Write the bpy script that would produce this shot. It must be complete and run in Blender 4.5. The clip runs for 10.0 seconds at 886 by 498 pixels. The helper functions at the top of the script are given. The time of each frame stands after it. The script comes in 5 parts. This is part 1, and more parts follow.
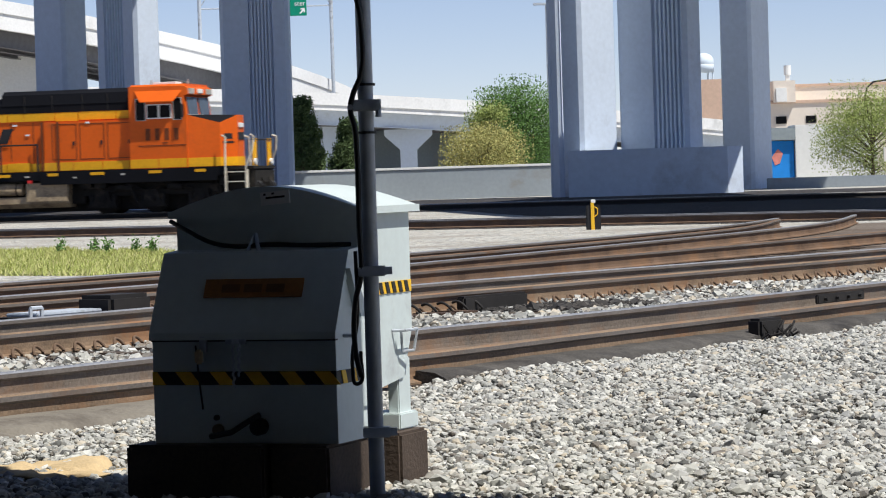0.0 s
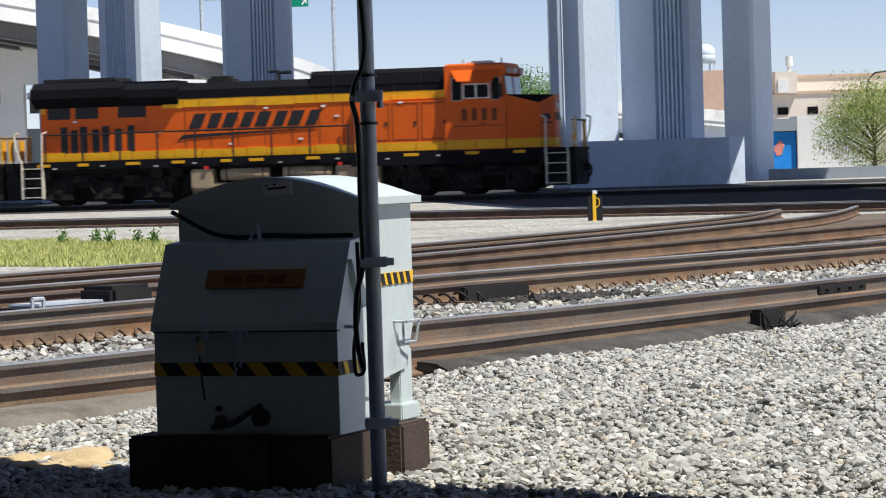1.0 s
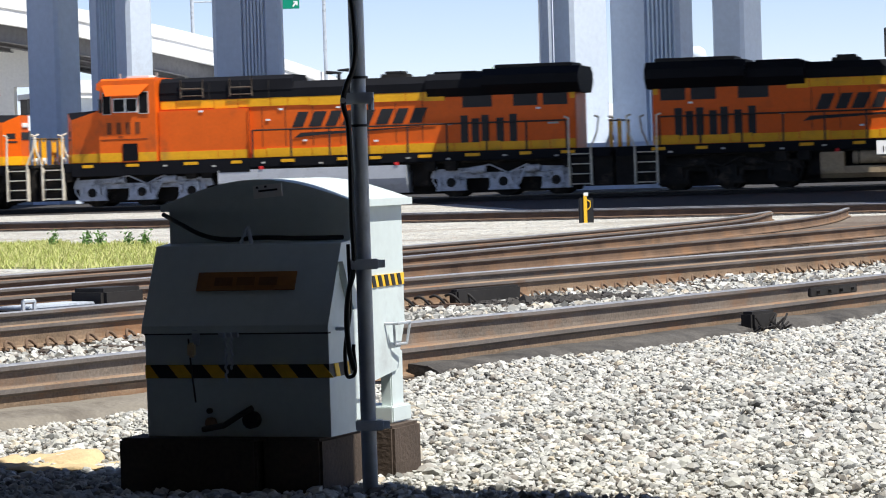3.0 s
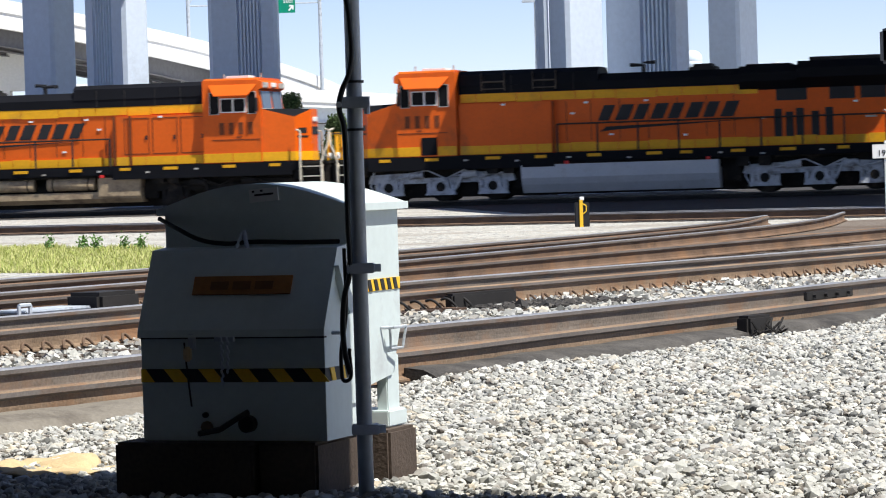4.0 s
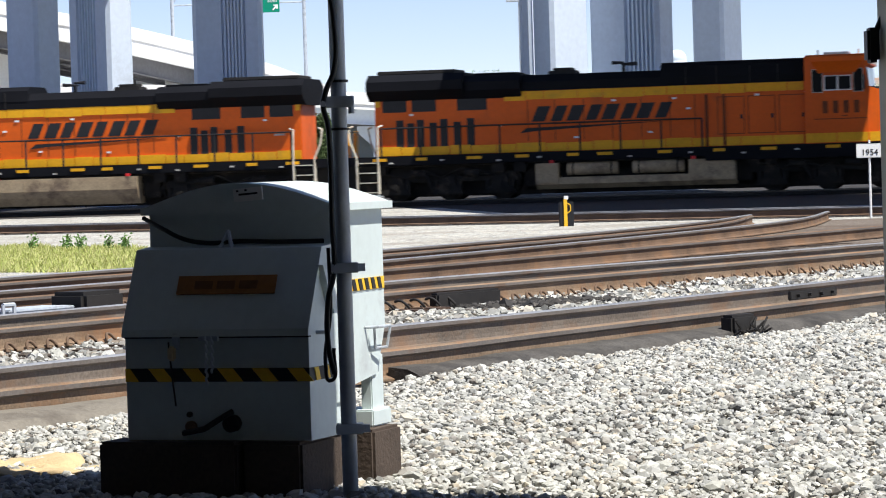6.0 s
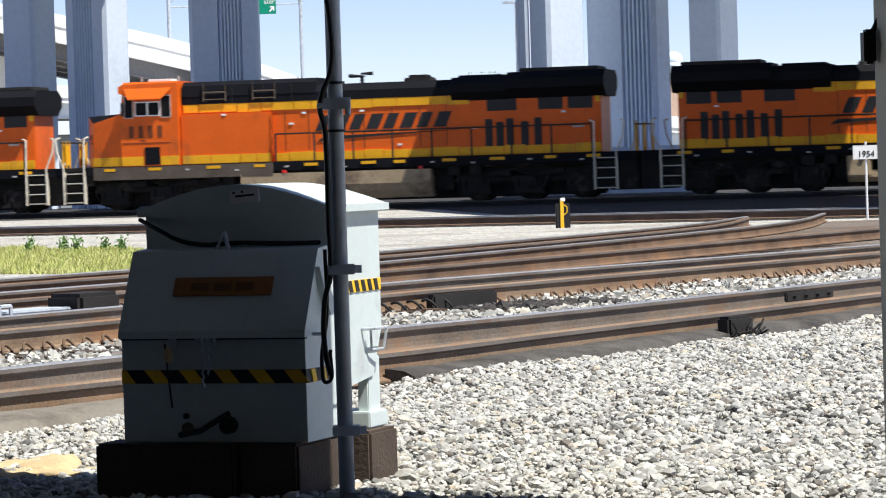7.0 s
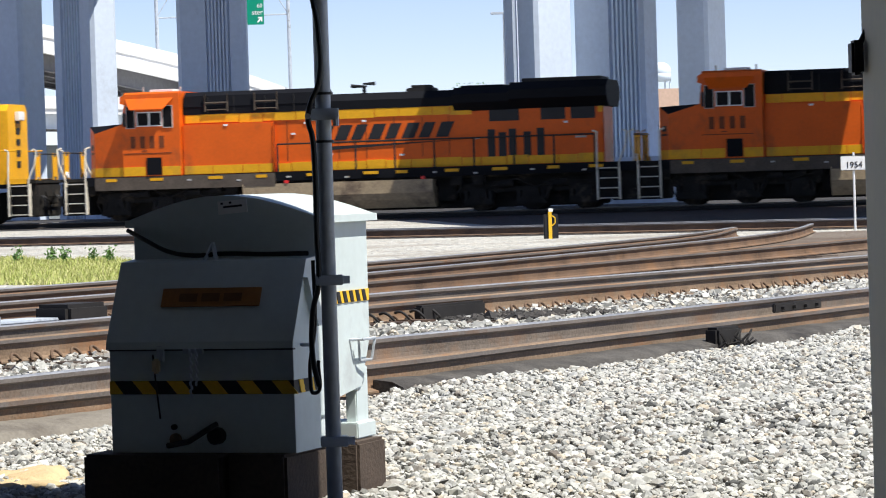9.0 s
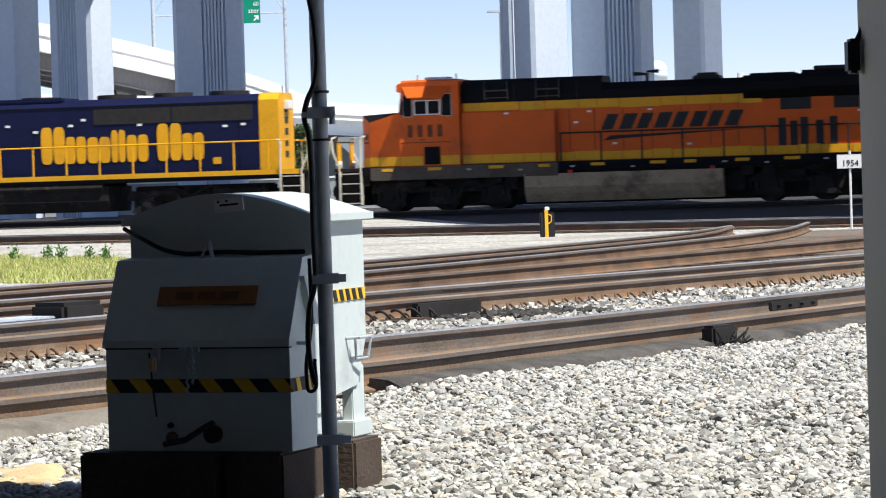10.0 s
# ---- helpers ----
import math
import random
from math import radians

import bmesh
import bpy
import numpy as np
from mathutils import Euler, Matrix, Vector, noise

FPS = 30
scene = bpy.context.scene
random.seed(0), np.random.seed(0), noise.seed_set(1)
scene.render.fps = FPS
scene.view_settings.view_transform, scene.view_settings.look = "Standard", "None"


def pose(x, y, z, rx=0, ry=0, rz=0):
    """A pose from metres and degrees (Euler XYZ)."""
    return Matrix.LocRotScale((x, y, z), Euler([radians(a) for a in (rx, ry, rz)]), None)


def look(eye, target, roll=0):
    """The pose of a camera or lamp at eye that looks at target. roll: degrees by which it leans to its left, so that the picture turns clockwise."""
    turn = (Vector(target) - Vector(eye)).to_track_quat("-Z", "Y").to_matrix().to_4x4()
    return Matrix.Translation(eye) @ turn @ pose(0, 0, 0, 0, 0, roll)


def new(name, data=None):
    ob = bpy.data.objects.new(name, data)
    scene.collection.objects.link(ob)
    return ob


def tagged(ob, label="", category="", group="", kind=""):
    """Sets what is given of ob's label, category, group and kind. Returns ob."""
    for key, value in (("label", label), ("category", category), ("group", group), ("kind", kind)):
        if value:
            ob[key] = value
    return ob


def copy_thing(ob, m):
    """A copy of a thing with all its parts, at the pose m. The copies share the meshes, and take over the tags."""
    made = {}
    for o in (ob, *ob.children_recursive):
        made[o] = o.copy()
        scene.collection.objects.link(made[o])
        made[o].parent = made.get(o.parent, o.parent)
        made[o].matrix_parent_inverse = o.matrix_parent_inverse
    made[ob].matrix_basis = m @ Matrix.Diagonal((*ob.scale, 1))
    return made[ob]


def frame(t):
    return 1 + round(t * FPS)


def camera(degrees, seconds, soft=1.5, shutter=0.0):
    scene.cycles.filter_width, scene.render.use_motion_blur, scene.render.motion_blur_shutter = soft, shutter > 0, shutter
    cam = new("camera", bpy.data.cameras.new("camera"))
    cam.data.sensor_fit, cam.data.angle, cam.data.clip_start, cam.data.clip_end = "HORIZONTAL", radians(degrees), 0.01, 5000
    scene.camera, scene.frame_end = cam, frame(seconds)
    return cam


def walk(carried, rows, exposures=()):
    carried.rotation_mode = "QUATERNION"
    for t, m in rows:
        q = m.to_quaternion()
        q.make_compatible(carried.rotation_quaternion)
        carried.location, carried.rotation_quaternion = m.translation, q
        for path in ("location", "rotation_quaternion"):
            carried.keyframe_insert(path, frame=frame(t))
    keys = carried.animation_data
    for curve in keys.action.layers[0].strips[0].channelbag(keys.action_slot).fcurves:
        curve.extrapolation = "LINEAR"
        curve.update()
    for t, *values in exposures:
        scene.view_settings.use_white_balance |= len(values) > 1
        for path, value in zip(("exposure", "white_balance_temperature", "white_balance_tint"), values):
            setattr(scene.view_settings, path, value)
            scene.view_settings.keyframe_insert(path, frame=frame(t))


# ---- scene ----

# a long lens on a hand-held camera that only turns a little where it stands
cam = camera(16.4, 10.0, soft=1.1, shutter=0.25)
EYE, LEAN = 1.297, 1.75
TURNS = [  # seconds, yaw, pitch
    (0, 0.000, -1.400),
    (0.1, -0.032, -1.401),
    (0.2, 0.076, -1.471),
    (0.3, 0.131, -1.544),
    (0.4, 0.116, -1.560),
    (0.5, 0.100, -1.566),
    (0.6, 0.079, -1.566),
    (0.8, 0.058, -1.567),
    (1, 0.037, -1.567),
    (1.2, 0.016, -1.568),
    (1.5, -0.026, -1.569),
    (2, -0.079, -1.571),
    (2.2, -0.090, -1.571),
    (2.5, -0.110, -1.582),
    (2.7, -0.111, -1.572),
    (3.8, -0.210, -1.438),
    (4, -0.209, -1.459),
    (4.1, -0.177, -1.458),
    (4.2, -0.208, -1.501),
    (4.3, -0.218, -1.512),
    (4.4, -0.281, -1.503),
    (4.5, -0.399, -1.444),
    (4.7, -0.414, -1.455),
    (4.8, -0.437, -1.413),
    (5, -0.499, -1.447),
    (5.2, -0.487, -1.499),
    (5.5, -0.503, -1.494),
    (5.7, -0.498, -1.473),
    (6.8, -0.566, -1.502),
    (6.9, -0.577, -1.497),
    (7, -0.567, -1.449),
    (7.1, -0.574, -1.418),
    (7.2, -0.585, -1.407),
    (7.3, -0.616, -1.419),
    (7.4, -0.639, -1.335),
    (7.5, -0.650, -1.325),
    (8, -0.655, -1.325),
    (8.5, -0.700, -1.263),
    (9, -0.795, -1.256),
    (9.5, -0.895, -1.259),
    (10, -0.862, -1.289),
]
walk(cam, [(t, pose(0, 0, EYE, 0, 0, yaw) @ pose(0, 0, 0, 90 + pitch, 0, 0) @ pose(0, 0, 0, 0, 0, -LEAN)) for t, yaw, pitch in TURNS],
     exposures=[(0.0, 0.2, 6350, 8), (1.2, 0.28, 6350, 8), (2.4, 0.60, 6350, 8), (10.0, 0.62, 6350, 8)])

# ---- light ----
SUN = Vector((0.382, -0.299, 0.875))          # the way to the sun: behind the camera, high, to the right
world = bpy.data.worlds.new("sky")
scene.world = world
world.use_nodes = True
wn = world.node_tree
sky = wn.nodes.new("ShaderNodeTexSky")
sky.sky_type, sky.sun_disc = "NISHITA", False
sky.sun_elevation, sky.sun_rotation = radians(61.0), radians(128)
sky.air_density, sky.dust_density, sky.ozone_density = 0.58, 0.0, 1.3
tint = wn.nodes.new("ShaderNodeMix")
tint.data_type, tint.blend_type = "RGBA", "MULTIPLY"
tint.inputs[0].default_value, tint.inputs[7].default_value = 1.0, (1.13, 1.0, 1.06, 1)
wn.links.new(sky.outputs[0], tint.inputs[6])
wn.links.new(tint.outputs[2], wn.nodes["Background"].inputs[0])
wn.nodes["Background"].inputs[1].default_value = 0.086
sun = new("sun", bpy.data.lights.new("sun", "SUN"))
sun.data.energy, sun.data.angle, sun.data.color = 5.0, radians(0.53), (1.0, 0.95, 0.88)
sun.matrix_world = look((20, -40, 80), (20 - SUN.x, -40 - SUN.y, 80 - SUN.z))


# ---- materials ----
def mat(name, colour, rough=0.6, metal=0.0, vary=0.25, scale=3.0, fine=40.0, bump=0.15, stain=None, amount=0.0, spec=0.3):
    """A surface with patches, grain, relief and, where given, stains of a second colour."""
    m = bpy.data.materials.new(name)
    m.use_nodes = True
    n, l = m.node_tree.nodes, m.node_tree.links
    b = n["Principled BSDF"]
    b.inputs["Metallic"].default_value = metal
    b.inputs["Specular IOR Level"].default_value = spec
    co = n.new("ShaderNodeTexCoord")
    big = n.new("ShaderNodeTexNoise")
    big.inputs["Scale"].default_value, big.inputs["Detail"].default_value = scale, 5
    small = n.new("ShaderNodeTexNoise")
    small.inputs["Scale"].default_value, small.inputs["Detail"].default_value = fine, 4
    for t in (big, small):
        l.new(co.outputs["Object"], t.inputs["Vector"])
    mix = n.new("ShaderNodeMix")
    mix.inputs[0].default_value = 0.45
    l.new(big.outputs[0], mix.inputs[2])
    l.new(small.outputs[0], mix.inputs[3])
    ramp = n.new("ShaderNodeValToRGB")
    lo = [c * (1 - vary) for c in colour]
    hi = [min(1, c * (1 + vary)) for c in colour]
    ramp.color_ramp.elements[0].position, ramp.color_ramp.elements[1].position = 0.32, 0.68
    ramp.color_ramp.elements[0].color, ramp.color_ramp.elements[1].color = (*lo, 1), (*hi, 1)
    l.new(mix.outputs[0], ramp.inputs[0])
    out = ramp.outputs[0]
    if stain:
        blot = n.new("ShaderNodeTexNoise")
        blot.inputs["Scale"].default_value, blot.inputs["Detail"].default_value = scale * 0.7, 8
        blot.inputs["Roughness"].default_value = 0.7
        l.new(co.outputs["Object"], blot.inputs["Vector"])
        edge = n.new("ShaderNodeMapRange")
        edge.inputs[1].default_value, edge.inputs[2].default_value = 0.62 - 0.3 * amount, 0.74 - 0.2 * amount
        l.new(blot.outputs[0], edge.inputs[0])
        two = n.new("ShaderNodeMix")
        two.data_type = "RGBA"
        l.new(edge.outputs[0], two.inputs[0])
        l.new(out, two.inputs[6])
        two.inputs[7].default_value = (*stain, 1)
        out = two.outputs[2]
    l.new(out, b.inputs["Base Color"])
    r = n.new("ShaderNodeMapRange")
    r.inputs[3].default_value, r.inputs[4].default_value = max(0.02, rough - 0.12), min(1, rough + 0.12)
    l.new(small.outputs[0], r.inputs[0])
    l.new(r.outputs[0], b.inputs["Roughness"])
    if bump:
        bp = n.new("ShaderNodeBump")
        bp.inputs["Strength"].default_value, bp.inputs["Distance"].default_value = bump, 0.01
        l.new(small.outputs[0], bp.inputs["Height"])
        l.new(bp.outputs[0], b.inputs["Normal"])
    return m


def mat_island(name, colours, rough=0.85):
    """Stones or leaves whose colour changes from piece to piece."""
    m = bpy.data.materials.new(name)
    m.use_nodes = True
    n, l = m.node_tree.nodes, m.node_tree.links
    b = n["Principled BSDF"]
    b.inputs["Roughness"].default_value = rough
    g = n.new("ShaderNodeNewGeometry")
    ramp = n.new("ShaderNodeValToRGB")
    e = ramp.color_ramp.elements
    while len(e) < len(colours):
        e.new(0.5)
    for i, c in enumerate(colours):
        e[i].position = i / (len(colours) - 1)
        e[i].color = (*c, 1)
    l.new(g.outputs["Random Per Island"], ramp.inputs[0])
    co = n.new("ShaderNodeTexCoord")
    t = n.new("ShaderNodeTexNoise")
    t.inputs["Scale"].default_value, t.inputs["Detail"].default_value = 60, 4
    l.new(co.outputs["Object"], t.inputs["Vector"])
    hue = n.new("ShaderNodeHueSaturation")
    mr = n.new("ShaderNodeMapRange")
    mr.inputs[3].default_value, mr.inputs[4].default_value = 0.7, 1.3
    l.new(t.outputs[0], mr.inputs[0])
    l.new(mr.outputs[0], hue.inputs["Value"])
    l.new(ramp.outputs[0], hue.inputs["Color"])
    l.new(hue.outputs[0], b.inputs["Base Color"])
    return m


def mat_gravel(name, colours, size, dirt):
    """Crushed stone too fine to tell apart: cells of many greys, with dirt patches and relief."""
    m = bpy.data.materials.new(name)
    m.use_nodes = True
    n, l = m.node_tree.nodes, m.node_tree.links
    b = n["Principled BSDF"]
    b.inputs["Roughness"].default_value = 0.9
    co = n.new("ShaderNodeTexCoord")
    v = n.new("ShaderNodeTexVoronoi")
    v.inputs["Scale"].default_value = 1 / size
    l.new(co.outputs["Object"], v.inputs["Vector"])
    ramp = n.new("ShaderNodeValToRGB")
    e = ramp.color_ramp.elements
    while len(e) < len(colours):
        e.new(0.5)
    for i, c in enumerate(colours):
        e[i].position = i / (len(colours) - 1)
        e[i].color = (*c, 1)
    l.new(v.outputs["Color"], ramp.inputs[0])
    t = n.new("ShaderNodeTexNoise")
    t.inputs["Scale"].default_value, t.inputs["Detail"].default_value = 0.35, 7
    l.new(co.outputs["Object"], t.inputs["Vector"])
    mr = n.new("ShaderNodeMapRange")
    mr.inputs[1].default_value, mr.inputs[2].default_value = 0.48, 0.72
    l.new(t.outputs[0], mr.inputs[0])
    mx = n.new("ShaderNodeMix")
    mx.data_type = "RGBA"
    l.new(mr.outputs[0], mx.inputs[0])
    l.new(ramp.outputs[0], mx.inputs[6])
    mx.inputs[7].default_value = (*dirt, 1)
    l.new(mx.outputs[2], b.inputs["Base Color"])
    bp = n.new("ShaderNodeBump")
    bp.inputs["Strength"].default_value, bp.inputs["Distance"].default_value = 0.8, size * 0.6
    l.new(v.outputs["Distance"], bp.inputs["Height"])
    l.new(bp.outputs[0], b.inputs["Normal"])
    return m


STONES = [(0.07, 0.07, 0.066), (0.37, 0.365, 0.33), (0.52, 0.515, 0.465), (0.22, 0.22, 0.205), (0.62, 0.61, 0.56), (0.44, 0.38, 0.29), (0.50, 0.495, 0.455), (0.31, 0.31, 0.30), (0.57, 0.555, 0.505), (0.14, 0.12, 0.10), (0.43, 0.42, 0.385), (0.27, 0.27, 0.255)]
# dirty ballast, darkened further to hold the viaduct's shade in its colour
BED = mat_gravel("dirty_shaded_bed", [(0.014, 0.013, 0.014), (0.042, 0.038, 0.038), (0.028, 0.025, 0.025), (0.075, 0.07, 0.07)], 0.06, (0.02, 0.018, 0.018))
BROWNBED = mat_gravel("brown_track_bed", [(0.07, 0.052, 0.04), (0.19, 0.155, 0.125), (0.12, 0.095, 0.075), (0.33, 0.30, 0.26)], 0.05, (0.10, 0.07, 0.05))
GRAVEL = mat_gravel("gravel", STONES, 0.10, (0.27, 0.24, 0.20))
# dark tones that put the shade between ballast stones into colour
GAP_SHADE = mat_gravel("stone_gap_shade", [(0.09, 0.083, 0.074), (0.16, 0.15, 0.135), (0.12, 0.11, 0.098), (0.22, 0.205, 0.185)], 0.03, (0.11, 0.098, 0.084))
BALLAST = mat_island("ballast_stone", STONES)
# near-black stones: oil stain with a shadow streak put into the same colour
BALLAST_OIL_SHADE = mat_island("oil_and_shadow_ballast", [(0.02, 0.019, 0.018), (0.05, 0.045, 0.04), (0.03, 0.027, 0.025), (0.09, 0.08, 0.07)])
BALLAST_RUSTY = mat_island("rust_stained_ballast", [(0.07, 0.05, 0.038), (0.24, 0.18, 0.13), (0.15, 0.105, 0.075), (0.40, 0.35, 0.28), (0.12, 0.08, 0.055), (0.30, 0.26, 0.21)])
# the blue of the piers' shaded faces is put into this base colour
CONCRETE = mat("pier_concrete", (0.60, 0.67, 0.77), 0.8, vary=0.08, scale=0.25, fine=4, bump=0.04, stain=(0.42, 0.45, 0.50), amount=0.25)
CONCRETE_PALE = mat("bridge_concrete", (0.74, 0.74, 0.73), 0.8, vary=0.1, scale=0.2, fine=5, stain=(0.45, 0.45, 0.44), amount=0.1)
WALL_GREY = mat("wall_concrete", (0.27, 0.31, 0.33), 0.85, vary=0.12, scale=0.3, fine=5, stain=(0.33, 0.32, 0.30), amount=0.2)
WALL_PALE = mat("low_wall_concrete", (0.29, 0.325, 0.355), 0.85, vary=0.1, scale=0.3, fine=5, stain=(0.25, 0.24, 0.21), amount=0.3)
STEEL_GIRDER = mat("girder_steel", (0.16, 0.16, 0.17), 0.6, vary=0.2)
RUST = mat("rusty_rail", (0.15, 0.096, 0.062), 0.8, vary=0.5, scale=2.0, fine=60, bump=0.3, stain=(0.21, 0.12, 0.065), amount=0.4)
RAIL_HEAD = mat("greasy_rail_head", (0.15, 0.13, 0.115), 0.6, vary=0.35, scale=1.5, fine=50, bump=0.2, stain=(0.15, 0.09, 0.055), amount=0.25)
RAIL_GREY = mat("grey_worn_rail", (0.15, 0.122, 0.098), 0.65, vary=0.5, scale=1.2, fine=50, bump=0.25, stain=(0.20, 0.115, 0.065), amount=0.45)
RUST_PALE = mat("weathered_rail", (0.215, 0.15, 0.098), 0.75, vary=0.45, scale=2.0, fine=60, bump=0.3, stain=(0.25, 0.13, 0.065), amount=0.4)
SHINE = mat("polished_rail_top", (0.50, 0.50, 0.50), 0.45, metal=0.8, vary=0.12, scale=1.0, fine=30, bump=0.02)
RAIL_DARK = mat("oily_rust", (0.07, 0.045, 0.032), 0.7, vary=0.5, scale=6, fine=40, bump=0.3, stain=(0.16, 0.085, 0.04), amount=0.35)
IRON = mat("dark_iron", (0.022, 0.020, 0.019), 0.75, vary=0.3, scale=4, fine=30)
TIE = mat("old_timber", (0.075, 0.055, 0.042), 0.9, vary=0.4, scale=3, fine=50, bump=0.5)
DIRT = mat("dusty_asphalt", (0.19, 0.17, 0.14), 0.95, vary=0.2, scale=3, fine=50, bump=0.5, stain=(0.10, 0.085, 0.07), amount=0.4)
ASPHALT = mat("crossing_asphalt", (0.085, 0.078, 0.07), 0.92, vary=0.45, scale=2.5, fine=50, bump=0.5, stain=(0.035, 0.032, 0.03), amount=0.5)
CABINET = mat("grey_cabinet_paint", (0.57, 0.635, 0.625), 0.45, vary=0.07, scale=2, fine=25, bump=0.03, stain=(0.43, 0.455, 0.455), amount=0.12)
YELLOW = mat("yellow_paint", (0.83, 0.50, 0.03), 0.5, vary=0.12)
BLACK = mat("black_paint", (0.018, 0.018, 0.02), 0.55, vary=0.2)
GALV = mat("galvanised_pipe", (0.46, 0.50, 0.55), 0.55, metal=0.05, vary=0.15, scale=3, fine=25, stain=(0.22, 0.22, 0.22), amount=0.2)
CABLE = mat("black_cable", (0.012, 0.012, 0.013), 0.5, bump=0)
BROWN_LABEL = mat("faded_warning_label", (0.33, 0.135, 0.035), 0.6, vary=0.2, scale=8)
WHITE = mat("white_paint", (0.78, 0.78, 0.76), 0.55, vary=0.06)
WORN = mat("worn_white_paint", (0.46, 0.45, 0.42), 0.6, vary=0.25, scale=4, fine=20, stain=(0.2, 0.16, 0.12), amount=0.3)
ORANGE = mat("locomotive_orange", (0.68, 0.108, 0.003), 0.5, vary=0.10, scale=0.8, fine=9, bump=0.03, stain=(0.44, 0.085, 0.012), amount=0.2)
LYELLOW = mat("locomotive_yellow", (0.76, 0.375, 0.007), 0.5, vary=0.12, scale=0.8, fine=9, bump=0.03, stain=(0.5, 0.27, 0.03), amount=0.25)
LBLACK = mat("locomotive_black", (0.006, 0.0065, 0.009), 0.7, vary=0.3, scale=0.8, fine=9, bump=0.03, spec=0.12)
GRIME = mat("running_gear_grime", (0.016, 0.014, 0.012), 0.9, vary=0.5, scale=2, fine=12, bump=0.3, stain=(0.07, 0.055, 0.04), amount=0.25)
TAN = mat("dusty_tank", (0.42, 0.32, 0.20), 0.75, vary=0.25, scale=1.5, fine=12, stain=(0.18, 0.13, 0.09), amount=0.35)
SILL = mat("dusty_sill", (0.095, 0.075, 0.058), 0.8, vary=0.3, scale=1.5, fine=12)
SILVER = mat("silver_truck_paint", (0.52, 0.54, 0.58), 0.5, vary=0.08, scale=2, fine=12, stain=(0.38, 0.38, 0.38), amount=0.15)
SILVER_DIRTY = mat("dirty_silver_truck_paint", (0.48, 0.50, 0.54), 0.6, vary=0.3, scale=3, fine=18, stain=(0.10, 0.095, 0.09), amount=0.35)
MARKER_RED = mat("marker_red", (0.7, 0.03, 0.03), 0.4)
SKYGLASS = mat("windshield_glass", (0.10, 0.13, 0.17), 0.05, vary=0.2, bump=0, spec=0.8)
BLUE = mat("locomotive_blue", (0.007, 0.010, 0.042), 0.5, vary=0.2, scale=0.8, fine=9, bump=0.03, spec=0.12)
DARKGLASS = mat("dark_window", (0.010, 0.010, 0.011), 0.25, vary=0.3, bump=0, spec=0.06)
CREAM = mat("cream_grab_rail_paint", (0.66, 0.61, 0.50), 0.55, vary=0.2, scale=5, fine=20, stain=(0.35, 0.24, 0.15), amount=0.25)
FIGURE = mat("faded_figure_paint", (0.16, 0.04, 0.010), 0.6, vary=0.3, scale=6)
BARK = mat("bark", (0.10, 0.075, 0.055), 0.9, vary=0.3, bump=0.5)
LEAF = mat_island("green_leaves", [(0.07, 0.145, 0.035), (0.12, 0.23, 0.055), (0.17, 0.30, 0.085)])
LEAF_PALE = mat_island("pale_spring_leaves", [(0.27, 0.34, 0.085), (0.37, 0.42, 0.14), (0.19, 0.26, 0.065)])
LEAF_YELLOW = mat_island("yellow_green_leaves", [(0.38, 0.35, 0.12), (0.48, 0.44, 0.17), (0.26, 0.28, 0.09)])
LEAF_DARK = mat_island("dark_conifer_leaves", [(0.05, 0.085, 0.03), (0.09, 0.135, 0.045), (0.07, 0.11, 0.035)])
GRASS = mat_island("grass_blades", [(0.31, 0.36, 0.085), (0.42, 0.44, 0.14), (0.52, 0.47, 0.23)])
SOIL = mat("grassy_soil", (0.29, 0.31, 0.11), 0.95, vary=0.4, scale=1.5, fine=20, bump=0.5)
BEIGE = mat("beige_stucco", (0.74, 0.66, 0.57), 0.9, vary=0.06, scale=0.1, fine=3)
BRICK_PALE = mat("pale_brick", (0.58, 0.41, 0.31), 0.9, vary=0.12, scale=0.1, fine=3)
# brick of the unseen walls added to block light
BRICK_DARK = mat("shade_wall_brick", (0.13, 0.075, 0.055), 0.9, vary=0.2, scale=0.5, fine=8)
SAND = mat("spilled_sand", (0.52, 0.39, 0.22), 0.95, vary=0.15, scale=5, fine=80, bump=0.4)
COLUMN = mat("olive_grey_column_paint", (0.66, 0.60, 0.45), 0.6, vary=0.06, scale=1, fine=20, bump=0.05)
# boards of the unseen roof added for shade
SHADE_BOARDS = mat("shade_roof_boards", (0.17, 0.17, 0.16), 0.8, vary=0.2, scale=1, fine=12)
SIGN_GREEN = mat("sign_green", (0.0, 0.22, 0.13), 0.5, vary=0.05)
SIGN_BLUE = mat("mural_blue", (0.02, 0.24, 0.70), 0.7, vary=0.25, scale=0.8)
TANKBLUE = mat("water_tower_paint", (0.62, 0.70, 0.78), 0.6, vary=0.05)


# ---- builders ----
def thing(name, label, category, group="", kind="", m=None):
    ob = tagged(new(name), label, category, group, kind)
    if m is not None:
        ob.matrix_basis = m
    return ob


def part(name, bm, material, parent=None, label=""):
    me = bpy.data.meshes.new(name)
    bm.to_mesh(me)
    bm.free()
    for x in material if isinstance(material, (list, tuple)) else [material]:
        me.materials.append(x)
    ob = new(name, me)
    ob.parent = parent
    return tagged(ob, label)


def solo(name, bm, material, label, category, group="", kind="", m=None):
    ob = part(name, bm, material)
    if m is not None:
        ob.matrix_basis = m
    return tagged(ob, label, category, group, kind)


